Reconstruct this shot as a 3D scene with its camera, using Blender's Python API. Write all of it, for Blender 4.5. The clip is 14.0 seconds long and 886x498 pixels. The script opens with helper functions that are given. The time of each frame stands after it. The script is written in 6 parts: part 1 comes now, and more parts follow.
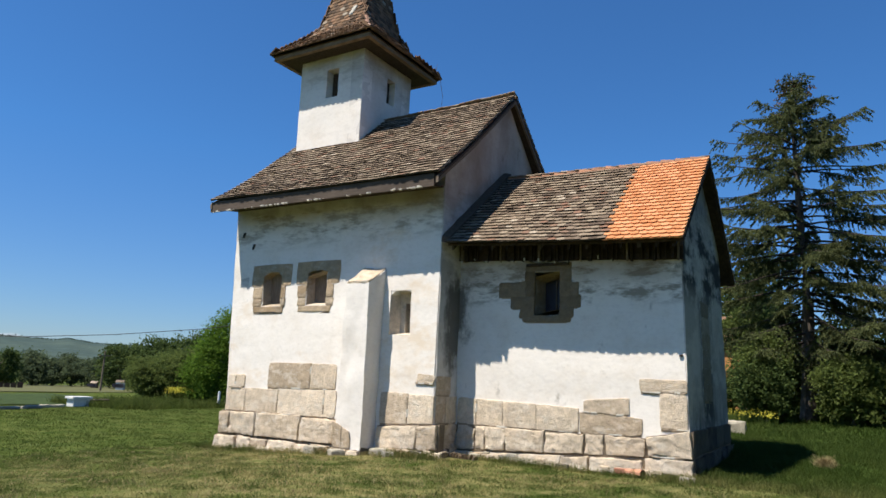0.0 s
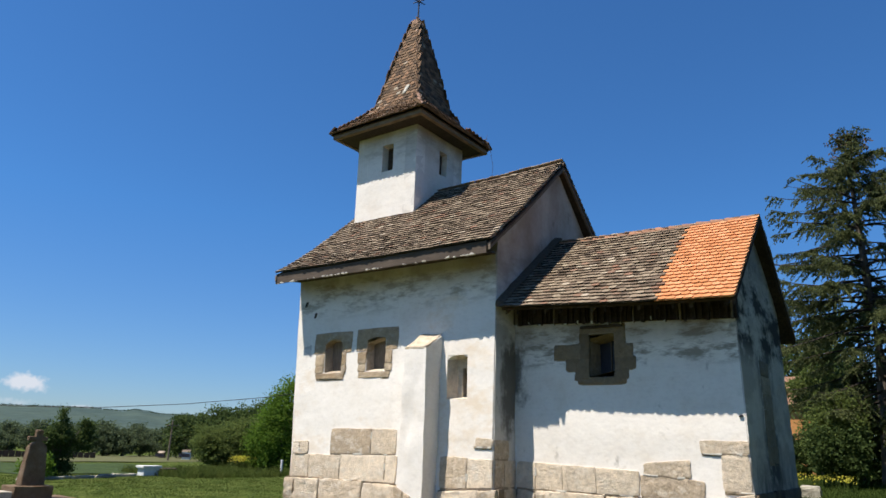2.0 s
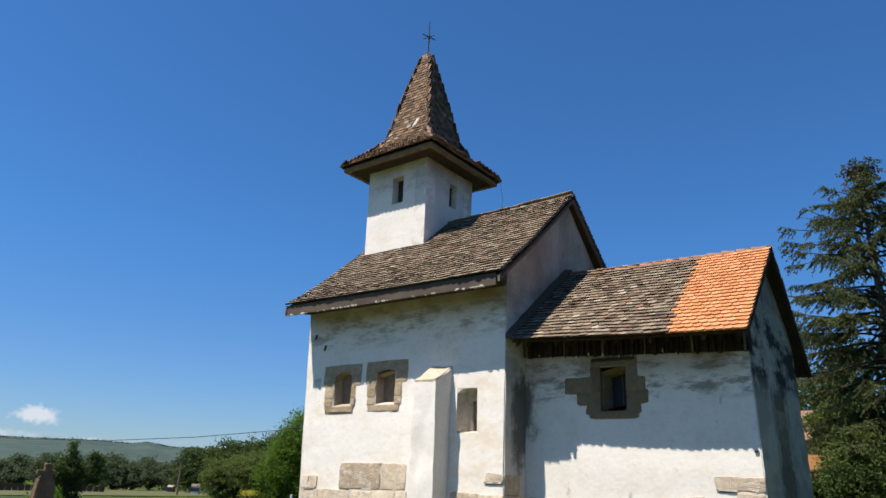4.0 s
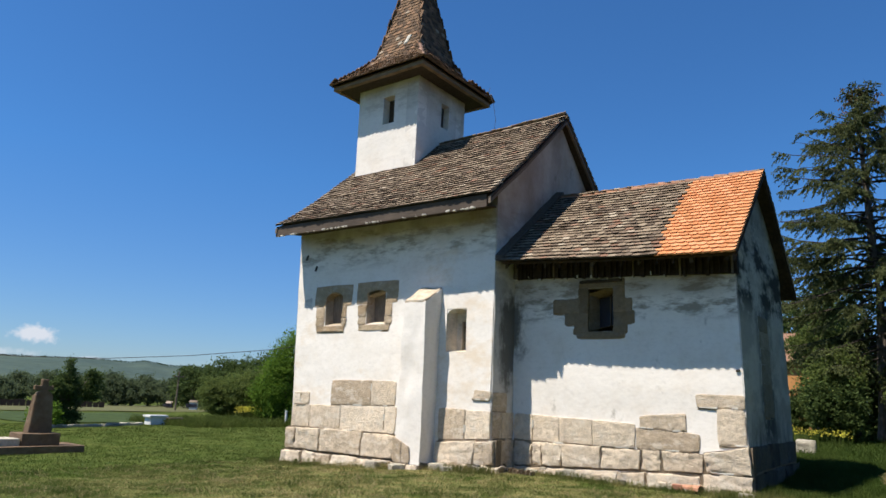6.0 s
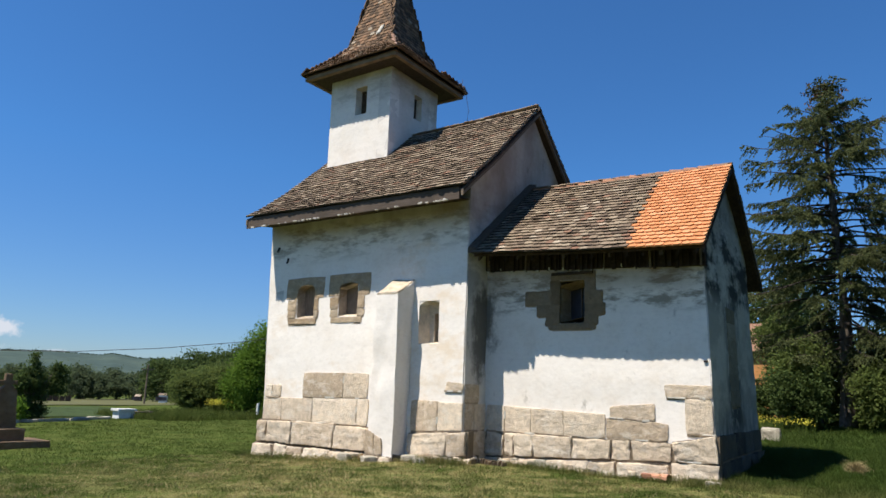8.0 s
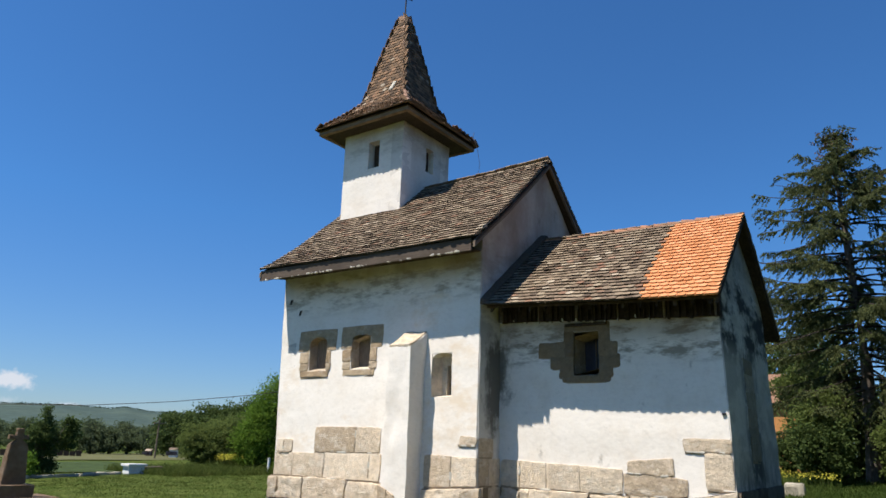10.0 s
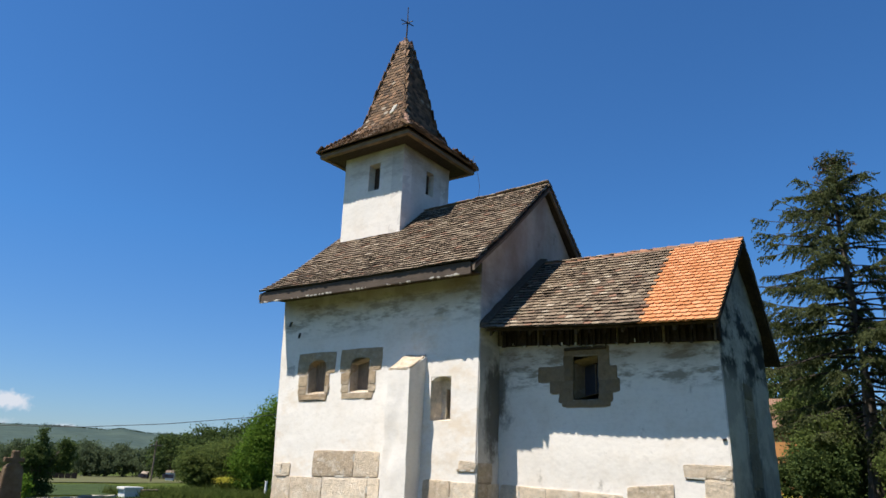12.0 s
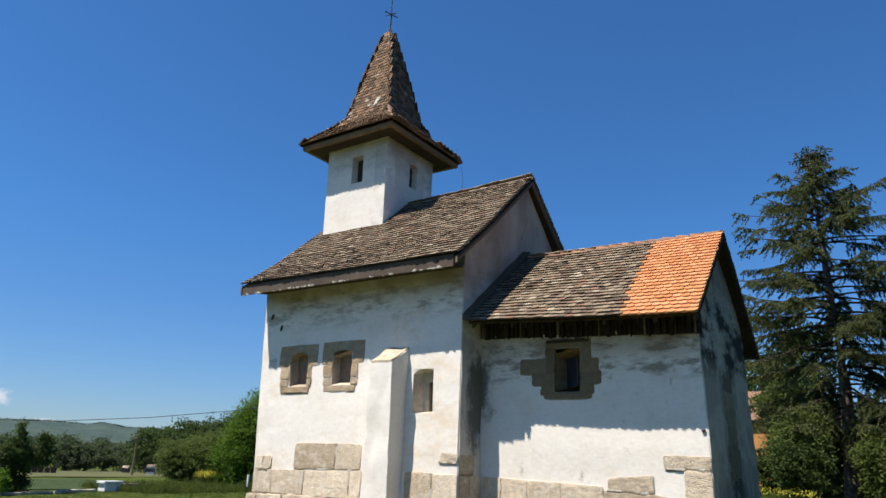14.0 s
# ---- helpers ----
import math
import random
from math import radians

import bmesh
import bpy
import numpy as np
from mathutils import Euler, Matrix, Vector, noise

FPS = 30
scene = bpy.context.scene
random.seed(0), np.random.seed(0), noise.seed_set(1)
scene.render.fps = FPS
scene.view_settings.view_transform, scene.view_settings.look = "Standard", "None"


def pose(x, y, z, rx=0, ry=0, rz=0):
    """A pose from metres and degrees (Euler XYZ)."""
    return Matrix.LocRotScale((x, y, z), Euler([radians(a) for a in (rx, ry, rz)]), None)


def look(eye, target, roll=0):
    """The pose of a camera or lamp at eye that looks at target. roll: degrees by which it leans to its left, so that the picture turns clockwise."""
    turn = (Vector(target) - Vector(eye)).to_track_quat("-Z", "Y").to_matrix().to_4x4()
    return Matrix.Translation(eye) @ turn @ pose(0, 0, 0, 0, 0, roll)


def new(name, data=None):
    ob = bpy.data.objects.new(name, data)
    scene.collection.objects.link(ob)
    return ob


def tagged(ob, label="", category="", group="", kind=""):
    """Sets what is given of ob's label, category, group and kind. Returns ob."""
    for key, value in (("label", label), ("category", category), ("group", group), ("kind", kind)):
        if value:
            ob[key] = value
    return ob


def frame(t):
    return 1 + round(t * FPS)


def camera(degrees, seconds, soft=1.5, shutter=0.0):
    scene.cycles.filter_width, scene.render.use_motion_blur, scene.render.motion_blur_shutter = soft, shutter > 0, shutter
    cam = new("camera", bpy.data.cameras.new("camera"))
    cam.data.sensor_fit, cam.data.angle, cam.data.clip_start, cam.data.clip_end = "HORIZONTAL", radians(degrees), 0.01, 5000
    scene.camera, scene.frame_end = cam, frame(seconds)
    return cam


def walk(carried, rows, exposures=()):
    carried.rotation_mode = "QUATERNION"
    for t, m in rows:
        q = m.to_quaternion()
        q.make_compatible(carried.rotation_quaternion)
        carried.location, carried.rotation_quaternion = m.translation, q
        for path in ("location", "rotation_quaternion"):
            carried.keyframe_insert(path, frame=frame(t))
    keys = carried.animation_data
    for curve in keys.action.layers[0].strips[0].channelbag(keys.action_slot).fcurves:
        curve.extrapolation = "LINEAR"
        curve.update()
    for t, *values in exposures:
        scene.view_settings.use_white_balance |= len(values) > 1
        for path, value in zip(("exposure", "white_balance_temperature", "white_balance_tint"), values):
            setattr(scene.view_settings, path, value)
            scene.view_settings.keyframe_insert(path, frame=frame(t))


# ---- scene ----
cam = camera(65.4, 14.0, soft=1.6)
PATH = [
    (0, pose(3.007, -14.163, 1.662, 100.638, -2.462, 31.142)),
    (0.5, pose(3.313, -14.489, 1.571, 102.026, -2.333, 32.446)),
    (1, pose(3.336, -14.540, 1.573, 103.439, -2.375, 34.070)),
    (1.5, pose(3.333, -14.552, 1.586, 104.652, -2.136, 35.186)),
    (2, pose(3.355, -14.578, 1.577, 105.795, -1.972, 36.062)),
    (2.5, pose(3.376, -14.601, 1.582, 106.898, -1.929, 36.628)),
    (2.7, pose(3.382, -14.610, 1.584, 107.382, -1.902, 36.778)),
    (3.3, pose(3.390, -14.590, 1.586, 108.25, -1.98, 37.02)),
    (4.3, pose(3.398, -14.520, 1.590, 108.35, -2.30, 36.98)),
    (4.8, pose(3.402, -14.481, 1.591, 107.424, -2.483, 36.907)),
    (5, pose(3.399, -14.459, 1.589, 106.519, -2.509, 36.971)),
    (5.5, pose(3.398, -14.451, 1.564, 104.502, -2.539, 36.813)),
    (6, pose(3.392, -14.427, 1.555, 102.111, -2.432, 36.361)),
    (6.5, pose(3.403, -14.421, 1.547, 99.988, -2.429, 35.565)),
    (7, pose(3.397, -14.407, 1.553, 97.994, -2.390, 34.731)),
    (7.5, pose(3.393, -14.400, 1.579, 99.284, -2.247, 34.220)),
    (8, pose(3.395, -14.412, 1.585, 101.454, -2.015, 34.166)),
    (8.5, pose(3.399, -14.424, 1.588, 103.095, -1.864, 34.287)),
    (9, pose(3.407, -14.419, 1.591, 104.146, -2.004, 34.560)),
    (9.2, pose(3.410, -14.421, 1.595, 104.485, -2.000, 34.739)),
    (11.3, pose(3.432, -14.442, 1.609, 107.022, -2.000, 35.523)),
    (11.5, pose(3.435, -14.444, 1.616, 107.210, -2.082, 35.456)),
    (12, pose(3.444, -14.453, 1.630, 107.408, -2.145, 35.197)),
    (12.5, pose(3.442, -14.443, 1.623, 107.450, -2.241, 34.847)),
    (13, pose(3.443, -14.436, 1.623, 107.296, -2.402, 34.419)),
    (13.5, pose(3.456, -14.416, 1.618, 107.090, -2.152, 34.177)),
    (14, pose(3.458, -14.410, 1.607, 106.943, -1.944, 33.894)),
]
walk(cam, PATH)

# ---- daylight: clear noon sky, high sun from the south-west ----
SUN_DIR = Vector((0.60, 1.0, -2.3)).normalized()
SUN_ELEVATION = math.asin(-SUN_DIR.z)
scene.view_settings.exposure = 0.86
world = bpy.data.worlds.new("sky")
scene.world = world
world.use_nodes = True
wt = world.node_tree
sky = wt.nodes.new("ShaderNodeTexSky")
sky.sky_type, sky.sun_disc = "NISHITA", False
sky.sun_elevation = SUN_ELEVATION
sky.sun_rotation = math.atan2(-SUN_DIR.x, -SUN_DIR.y)
sky.altitude, sky.air_density, sky.dust_density, sky.ozone_density = 400, 1.0, 0.2, 2.0
tint = wt.nodes.new("ShaderNodeMix")
tint.data_type, tint.blend_type = "RGBA", "MULTIPLY"
tint.inputs[0].default_value = 1.0
up = wt.nodes.new("ShaderNodeSeparateXYZ")
wt.links.new(wt.nodes.new("ShaderNodeTexCoord").outputs["Generated"], up.inputs[0])
climb = wt.nodes.new("ShaderNodeMapRange")
climb.inputs["From Max"].default_value = 0.30
wt.links.new(up.outputs[2], climb.inputs[0])
haze = wt.nodes.new("ShaderNodeMix")
haze.data_type = "RGBA"
haze.inputs[6].default_value, haze.inputs[7].default_value = (0.62, 0.78, 1.08, 1), (0.48, 0.985, 1.48, 1)
wt.links.new(climb.outputs[0], haze.inputs[0])
wt.links.new(haze.outputs[2], tint.inputs[7])
wt.links.new(sky.outputs[0], tint.inputs[6])
# a few small fair-weather clouds low over the western hills
where = wt.nodes.new("ShaderNodeTexCoord")
puff = wt.nodes.new("ShaderNodeTexNoise")
puff.inputs["Scale"].default_value, puff.inputs["Detail"].default_value, puff.inputs["Roughness"].default_value = 26, 6, 0.62
wt.links.new(where.outputs["Generated"], puff.inputs["Vector"])
sky_colour = tint.outputs[2]
for (cx, cy, cz), wide, tall, cover in (((-0.9216, 0.3844, 0.0560), 0.040, 0.015, 1.0), ((-0.955, 0.295, 0.050), 0.05, 0.016, 0.55), ((-0.893, 0.449, 0.026), 0.05, 0.006, 0.6), ((-0.945, 0.325, 0.032), 0.09, 0.008, 0.5)):
    away = wt.nodes.new("ShaderNodeVectorMath")
    away.operation = "SUBTRACT"
    away.inputs[1].default_value = (cx, cy, cz)
    wt.links.new(where.outputs["Generated"], away.inputs[0])
    shape = wt.nodes.new("ShaderNodeVectorMath")
    shape.operation = "MULTIPLY"
    shape.inputs[1].default_value = (1 / wide, 1 / wide, 1 / tall)
    wt.links.new(away.outputs[0], shape.inputs[0])
    far = wt.nodes.new("ShaderNodeVectorMath")
    far.operation = "LENGTH"
    wt.links.new(shape.outputs[0], far.inputs[0])
    edge = wt.nodes.new("ShaderNodeMath")
    edge.operation = "SUBTRACT"
    wt.links.new(puff.outputs["Fac"], edge.inputs[0])
    part_far = wt.nodes.new("ShaderNodeMath")
    part_far.operation = "MULTIPLY_ADD"
    part_far.inputs[1].default_value, part_far.inputs[2].default_value = 0.38, 0.12
    wt.links.new(far.outputs["Value"], part_far.inputs[0])
    wt.links.new(part_far.outputs[0], edge.inputs[1])
    body = wt.nodes.new("ShaderNodeMapRange")
    body.inputs["From Min"].default_value, body.inputs["From Max"].default_value = 0.04, 0.20
    body.inputs["To Max"].default_value = cover
    wt.links.new(edge.outputs[0], body.inputs[0])
    blend = wt.nodes.new("ShaderNodeMix")
    blend.data_type = "RGBA"
    blend.inputs[7].default_value = (7.4, 7.9, 8.8, 1)
    wt.links.new(body.outputs[0], blend.inputs[0])
    wt.links.new(sky_colour, blend.inputs[6])
    sky_colour = blend.outputs[2]
wt.links.new(sky_colour, wt.nodes["Background"].inputs[0])
wt.nodes["Background"].inputs[1].default_value = 0.0525
sun = new("sun", bpy.data.lights.new("sun", "SUN"))
sun.data.energy, sun.data.angle, sun.data.color = 4.65, radians(0.5), (1.0, 0.925, 0.81)
sun.matrix_world = look((-6, -12, 26), Vector((-6, -12, 26)) + SUN_DIR)


# ---- materials ----
class Nodes:
    """A small writer for node materials."""

    def __init__(self, name):
        self.mat = bpy.data.materials.new(name)
        self.mat.use_nodes = True
        self.t = self.mat.node_tree
        self.bsdf = self.t.nodes["Principled BSDF"]
        self.out = self.t.nodes["Material Output"]

    def node(self, kind, **values):
        n = self.t.nodes.new(kind)
        for key, value in values.items():
            n.inputs[key].default_value = value
        return n

    def link(self, a, b):
        self.t.links.new(a, b)

    def coords(self, stretch=(1, 1, 1), shift=(0, 0, 0)):
        geo = self.t.nodes.new("ShaderNodeNewGeometry")
        m = self.node("ShaderNodeMapping")
        m.inputs["Scale"].default_value = stretch
        m.inputs["Location"].default_value = shift
        self.link(geo.outputs["Position"], m.inputs["Vector"])
        return m.outputs["Vector"]

    def noise(self, scale, detail=4.0, rough=0.6, where=None):
        n = self.node("ShaderNodeTexNoise", Scale=scale, Detail=detail, Roughness=rough)
        self.link(where or self.coords(), n.inputs["Vector"])
        return n.outputs["Fac"]

    def ramp(self, fac, stops):
        r = self.t.nodes.new("ShaderNodeValToRGB")
        while len(r.color_ramp.elements) < len(stops):
            r.color_ramp.elements.new(0.5)
        for e, (at, c) in zip(r.color_ramp.elements, stops):
            e.position = at
            e.color = (*c, 1) if not isinstance(c, (int, float)) else (c, c, c, 1)
        self.link(fac, r.inputs["Fac"])
        return r.outputs["Color"]

    def mix(self, fac, a, b, blend="MIX"):
        n = self.t.nodes.new("ShaderNodeMix")
        n.data_type, n.blend_type = "RGBA", blend
        for socket, value in ((n.inputs[0], fac), (n.inputs[6], a), (n.inputs[7], b)):
            if isinstance(value, (int, float)):
                socket.default_value = value
            elif isinstance(value, tuple):
                socket.default_value = (*value, 1)
            else:
                self.link(value, socket)
        return n.outputs[2]

    def math(self, op, a, b=0.0, clamp=False):
        n = self.t.nodes.new("ShaderNodeMath")
        n.operation, n.use_clamp = op, clamp
        for socket, value in zip(n.inputs, (a, b)):
            if isinstance(value, (int, float)):
                socket.default_value = value
            else:
                self.link(value, socket)
        return n.outputs[0]

    def island(self):
        return self.t.nodes.new("ShaderNodeNewGeometry").outputs["Random Per Island"]

    def single(self):
        return self.t.nodes.new("ShaderNodeObjectInfo").outputs["Random"]

    def axis(self, which):
        geo = self.t.nodes.new("ShaderNodeNewGeometry")
        s = self.t.nodes.new("ShaderNodeSeparateXYZ")
        self.link(geo.outputs["Position"], s.inputs[0])
        return s.outputs[which]

    def band(self, value, a, b, c, d):
        up = self.node("ShaderNodeMapRange", **{"From Min": a, "From Max": b})
        down = self.node("ShaderNodeMapRange", **{"From Min": c, "From Max": d, "To Min": 1.0, "To Max": 0.0})
        self.link(value, up.inputs[0])
        self.link(value, down.inputs[0])
        return self.math("MULTIPLY", up.outputs[0], down.outputs[0])

    def bump(self, height, strength, distance):
        b = self.node("ShaderNodeBump", Strength=strength, Distance=distance)
        self.link(height, b.inputs["Height"])
        self.link(b.outputs["Normal"], self.bsdf.inputs["Normal"])

    def done(self, colour, rough=0.85, metal=0.0, spec=0.3):
        if isinstance(colour, tuple):
            self.bsdf.inputs["Base Color"].default_value = (*colour, 1)
        else:
            self.link(colour, self.bsdf.inputs["Base Color"])
        self.bsdf.inputs["Roughness"].default_value = rough
        self.bsdf.inputs["Metallic"].default_value = metal
        self.bsdf.inputs["Specular IOR Level"].default_value = spec
        return self.mat


def plaster_material(name, flake, algae, warm, damp=None, grey=0.0, tone=1.0, strip=None, eaves_tone_from=None):
    """Old limewash: uneven white coats, warm dirt, flaked places, grey algae, and shade toned into eaves and east
    sides.
    """
    n = Nodes(name)
    base = n.ramp(n.noise(1.1, 6, 0.65), [(0.25, (0.665, 0.60, 0.525)), (0.5, (0.745, 0.70, 0.645)), (0.75, (0.77, 0.73, 0.685))])
    fine = n.ramp(n.noise(7, 7, 0.72, n.coords((1, 1, 1.7))), [(0.25, 0.86 * tone), (0.52, tone)])
    colour = n.mix(1.0, base, fine, "MULTIPLY")
    dirt = n.ramp(n.noise(0.55, 5, 0.7, n.coords((1, 1, 1.6), (3.1, 0, 1.7))), [(0.56, 0.0), (0.68, 1.0)])
    colour = n.mix(n.math("MULTIPLY", dirt, warm), colour, (0.62, 0.50, 0.36))
    # the grey coat puts the dimness of the shaded east sides into the colour
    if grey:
        shade_grey = n.ramp(n.noise(0.9, 6, 0.7, n.coords((1, 1, 0.7), (5, 2, 8))), [(0.2, 0.45), (0.6, 1.0)])
        colour = n.mix(n.math("MULTIPLY", shade_grey, grey), colour, (0.17, 0.16, 0.158))
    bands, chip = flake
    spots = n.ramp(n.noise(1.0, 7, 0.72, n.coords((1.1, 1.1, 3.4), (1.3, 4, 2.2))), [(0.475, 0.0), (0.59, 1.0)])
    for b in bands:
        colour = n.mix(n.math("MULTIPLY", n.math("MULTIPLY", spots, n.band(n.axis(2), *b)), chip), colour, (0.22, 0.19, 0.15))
        # brown dirt below the eaves, deepened to hold the shade there as well
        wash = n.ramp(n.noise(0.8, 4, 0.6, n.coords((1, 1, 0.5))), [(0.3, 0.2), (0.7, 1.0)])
        rise = n.band(n.axis(2), *(eaves_tone_from or (b[1] - 0.2, b[2] + 0.15)), 50, 60)
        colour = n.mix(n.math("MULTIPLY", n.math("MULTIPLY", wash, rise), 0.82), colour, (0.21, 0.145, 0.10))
    if damp:
        place = n.math("MULTIPLY", n.math("MULTIPLY", n.band(n.axis(0), *damp[0]), n.band(n.axis(1), -0.95, -0.45, 0.1, 0.35)), n.band(n.axis(2), *damp[1]))
        blot = n.ramp(n.math("ADD", n.noise(2.1, 7, 0.75, n.coords((1, 1, 0.6))), n.math("MULTIPLY", place, 0.32)), [(0.60, 0.0), (0.78, 1.0)])
        colour = n.mix(n.math("MULTIPLY", blot, damp[2]), colour, (0.10, 0.09, 0.075))
    if algae:
        streak = n.ramp(n.noise(1.0, 6, 0.7, n.coords((0.8, 0.55, 0.9), (7.7, 2.4, 0.4))), [(0.455, 0.0), (0.545, 1.0)])
        high = n.math("ADD", n.math("MULTIPLY", n.band(n.axis(2), 3.3, 3.9, 5.2, 6.0), 0.72), 0.28)
        colour = n.mix(n.math("MULTIPLY", n.math("MULTIPLY", streak, high), algae), colour, (0.055, 0.055, 0.055))
    if strip:
        blot = n.ramp(n.noise(1.5, 6, 0.72, n.coords((1, 1.2, 0.9), (2.2, 0.6, 0.9))), [(0.46, 0.0), (0.53, 1.0)])
        place = n.math("MULTIPLY", n.band(n.axis(1), *strip[0]), n.band(n.axis(2), *strip[1]))
        colour = n.mix(n.math("MULTIPLY", n.math("MULTIPLY", blot, place), strip[2]), colour, (0.075, 0.078, 0.08))
        seep = n.ramp(n.noise(2.6, 6, 0.7, n.coords((1, 1.6, 0.35), (0.4, 1.6, 0.2))), [(0.40, 0.0), (0.60, 1.0)])
        colour = n.mix(n.math("MULTIPLY", n.math("MULTIPLY", seep, n.band(n.axis(2), -2, -1, 0.8, 1.7)), 0.8), colour, (0.085, 0.085, 0.08))
    n.bump(n.math("ADD", n.noise(3.2, 7, 0.6), n.math("MULTIPLY", n.noise(38, 4), 0.06)), 0.24, 0.05)
    return n.done(colour, 0.92, spec=0.15)


def stone_material(name, dark, light, rand, stain=0.4, wash=0.0):
    n = Nodes(name)
    tone = n.mix(rand(n), dark, light)
    grain = n.ramp(n.noise(7, 9, 0.76), [(0.28, 0.66), (0.60, 1.08)])
    colour = n.mix(1.0, tone, grain, "MULTIPLY")
    blot = n.ramp(n.noise(2.3, 7, 0.7), [(0.46, 0.0), (0.72, 1.0)])
    colour = n.mix(n.math("MULTIPLY", blot, stain), colour, (0.24, 0.20, 0.15))
    pits = n.ramp(n.noise(19, 7, 0.7, n.coords((1, 1, 1.6))), [(0.33, 0.55), (0.41, 1.0)])
    colour = n.mix(1.0, colour, pits, "MULTIPLY")
    if wash:
        smear = n.ramp(n.noise(3.4, 8, 0.72, n.coords((1, 1, 1.5), (2, 7, 1))), [(0.52, 0.0), (0.60, 1.0)])
        colour = n.mix(n.math("MULTIPLY", smear, wash), colour, (0.72, 0.655, 0.56))
    n.bump(n.math("ADD", n.noise(9, 10, 0.78), n.math("MULTIPLY", n.noise(70, 3), 0.3)), 0.9, 0.06)
    return n.done(colour, 0.9, spec=0.2)


def tile_material(name, stops, rand, lichen, pale=(0.46, 0.42, 0.33)):
    n = Nodes(name)
    colour = n.ramp(rand(n), stops)
    colour = n.mix(1.0, colour, n.ramp(n.noise(26, 5, 0.7), [(0.3, 0.72), (0.65, 1.1)]), "MULTIPLY")
    spots = n.ramp(n.noise(11, 6, 0.75), [(0.56, 0.0), (0.66, 1.0)])
    patch = n.ramp(n.noise(0.9, 3, 0.5), [(0.35, 0.25), (0.65, 1.0)])
    colour = n.mix(n.math("MULTIPLY", n.math("MULTIPLY", spots, patch), lichen), colour, pale)
    n.bump(n.noise(60, 4), 0.5, 0.008)
    return n.done(colour, 0.85, spec=0.25)


def wood_material(name, dark, light, stretch):
    n = Nodes(name)
    grain = n.noise(6, 7, 0.7, n.coords(stretch))
    colour = n.mix(1.0, n.ramp(grain, [(0.3, dark), (0.7, light)]), n.ramp(n.noise(1.5), [(0.3, 0.7), (0.7, 1.1)]), "MULTIPLY")
    n.bump(grain, 0.5, 0.01)
    return n.done(colour, 0.85, spec=0.2)


def leaf_material(name, dark, light, pass_light, rand=True):
    n = Nodes(name)
    colour = n.mix(n.island() if rand else n.noise(3), dark, light)
    colour = n.mix(1.0, colour, n.ramp(n.noise(0.6, 3), [(0.3, 0.75), (0.7, 1.15)]), "MULTIPLY")
    n.done(colour, 0.7, spec=0.08)
    t = n.node("ShaderNodeBsdfTranslucent")
    n.link(colour, t.inputs["Color"])
    m = n.node("ShaderNodeMixShader")
    m.inputs[0].default_value = pass_light
    n.link(n.bsdf.outputs[0], m.inputs[1])
    n.link(t.outputs[0], m.inputs[2])
    n.link(m.outputs[0], n.out.inputs[0])
    return n.mat


def turf_colour(n):
    """Mown grass with straw-dry patches, the same on the soil and on the blades."""
    where = n.coords((1, 1, 0))
    wide = n.ramp(n.noise(0.5, 7, 0.72, where), [(0.39, 0.0), (0.51, 1.0)])
    near = n.ramp(n.noise(2.4, 7, 0.75, where), [(0.42, 0.0), (0.56, 1.0)])
    yard = n.math("MULTIPLY", n.band(n.axis(0), -12.5, -8.5, -1.5, 5), n.band(n.axis(1), -10.5, -7.0, -0.6, 1.5))
    foot = n.math("MULTIPLY", n.band(n.axis(1), -3.4, -2.2, -0.8, -0.5), n.band(n.axis(0), -12.8, -11.8, -8.0, -5.0))
    dry = n.math("MULTIPLY", n.math("ADD", n.math("MULTIPLY", wide, 0.75), n.math("MULTIPLY", foot, 0.6)), n.math("ADD", n.math("MULTIPLY", near, 0.8), 0.2), True)
    dry = n.math("MULTIPLY", dry, n.math("ADD", n.math("MULTIPLY", yard, 0.85), 0.10))
    green = n.ramp(n.noise(1.1, 7, 0.68, where), [(0.34, (0.032, 0.054, 0.010)), (0.50, (0.058, 0.086, 0.018)), (0.66, (0.098, 0.118, 0.032))])
    # darker green with fewer dry patches towards the north-east
    north_east = n.math("MULTIPLY", n.band(n.axis(0), -3.5, 1.0, 60, 70), n.band(n.axis(1), -1.5, 2.5, 60, 70))
    green = n.mix(n.math("MULTIPLY", north_east, 0.7), green, (0.043, 0.075, 0.016))
    dry = n.math("MULTIPLY", dry, n.math("SUBTRACT", 1.0, n.math("MULTIPLY", north_east, 0.6)))
    return n.mix(dry, green, (0.285, 0.245, 0.110))


def soil_material():
    n = Nodes("turf")
    # mottled, and toned below the blades for the shade between them
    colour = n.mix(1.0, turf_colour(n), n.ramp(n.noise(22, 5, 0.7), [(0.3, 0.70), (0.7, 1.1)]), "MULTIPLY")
    n.bump(n.noise(18, 6, 0.7), 0.8, 0.05)
    return n.done(colour, 0.95, spec=0.02)


def blade_material():
    n = Nodes("grass_blade")
    r = n.ramp(n.island(), [(0.0, 0.92), (0.8, 1.15), (1.0, 1.35)])
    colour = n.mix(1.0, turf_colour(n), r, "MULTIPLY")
    n.done(colour, 0.75, spec=0.05)
    t = n.node("ShaderNodeBsdfTranslucent")
    n.link(colour, t.inputs["Color"])
    m = n.node("ShaderNodeMixShader")
    m.inputs[0].default_value = 0.5
    n.link(n.bsdf.outputs[0], m.inputs[1])
    n.link(t.outputs[0], m.inputs[2])
    n.link(m.outputs[0], n.out.inputs[0])
    return n.mat


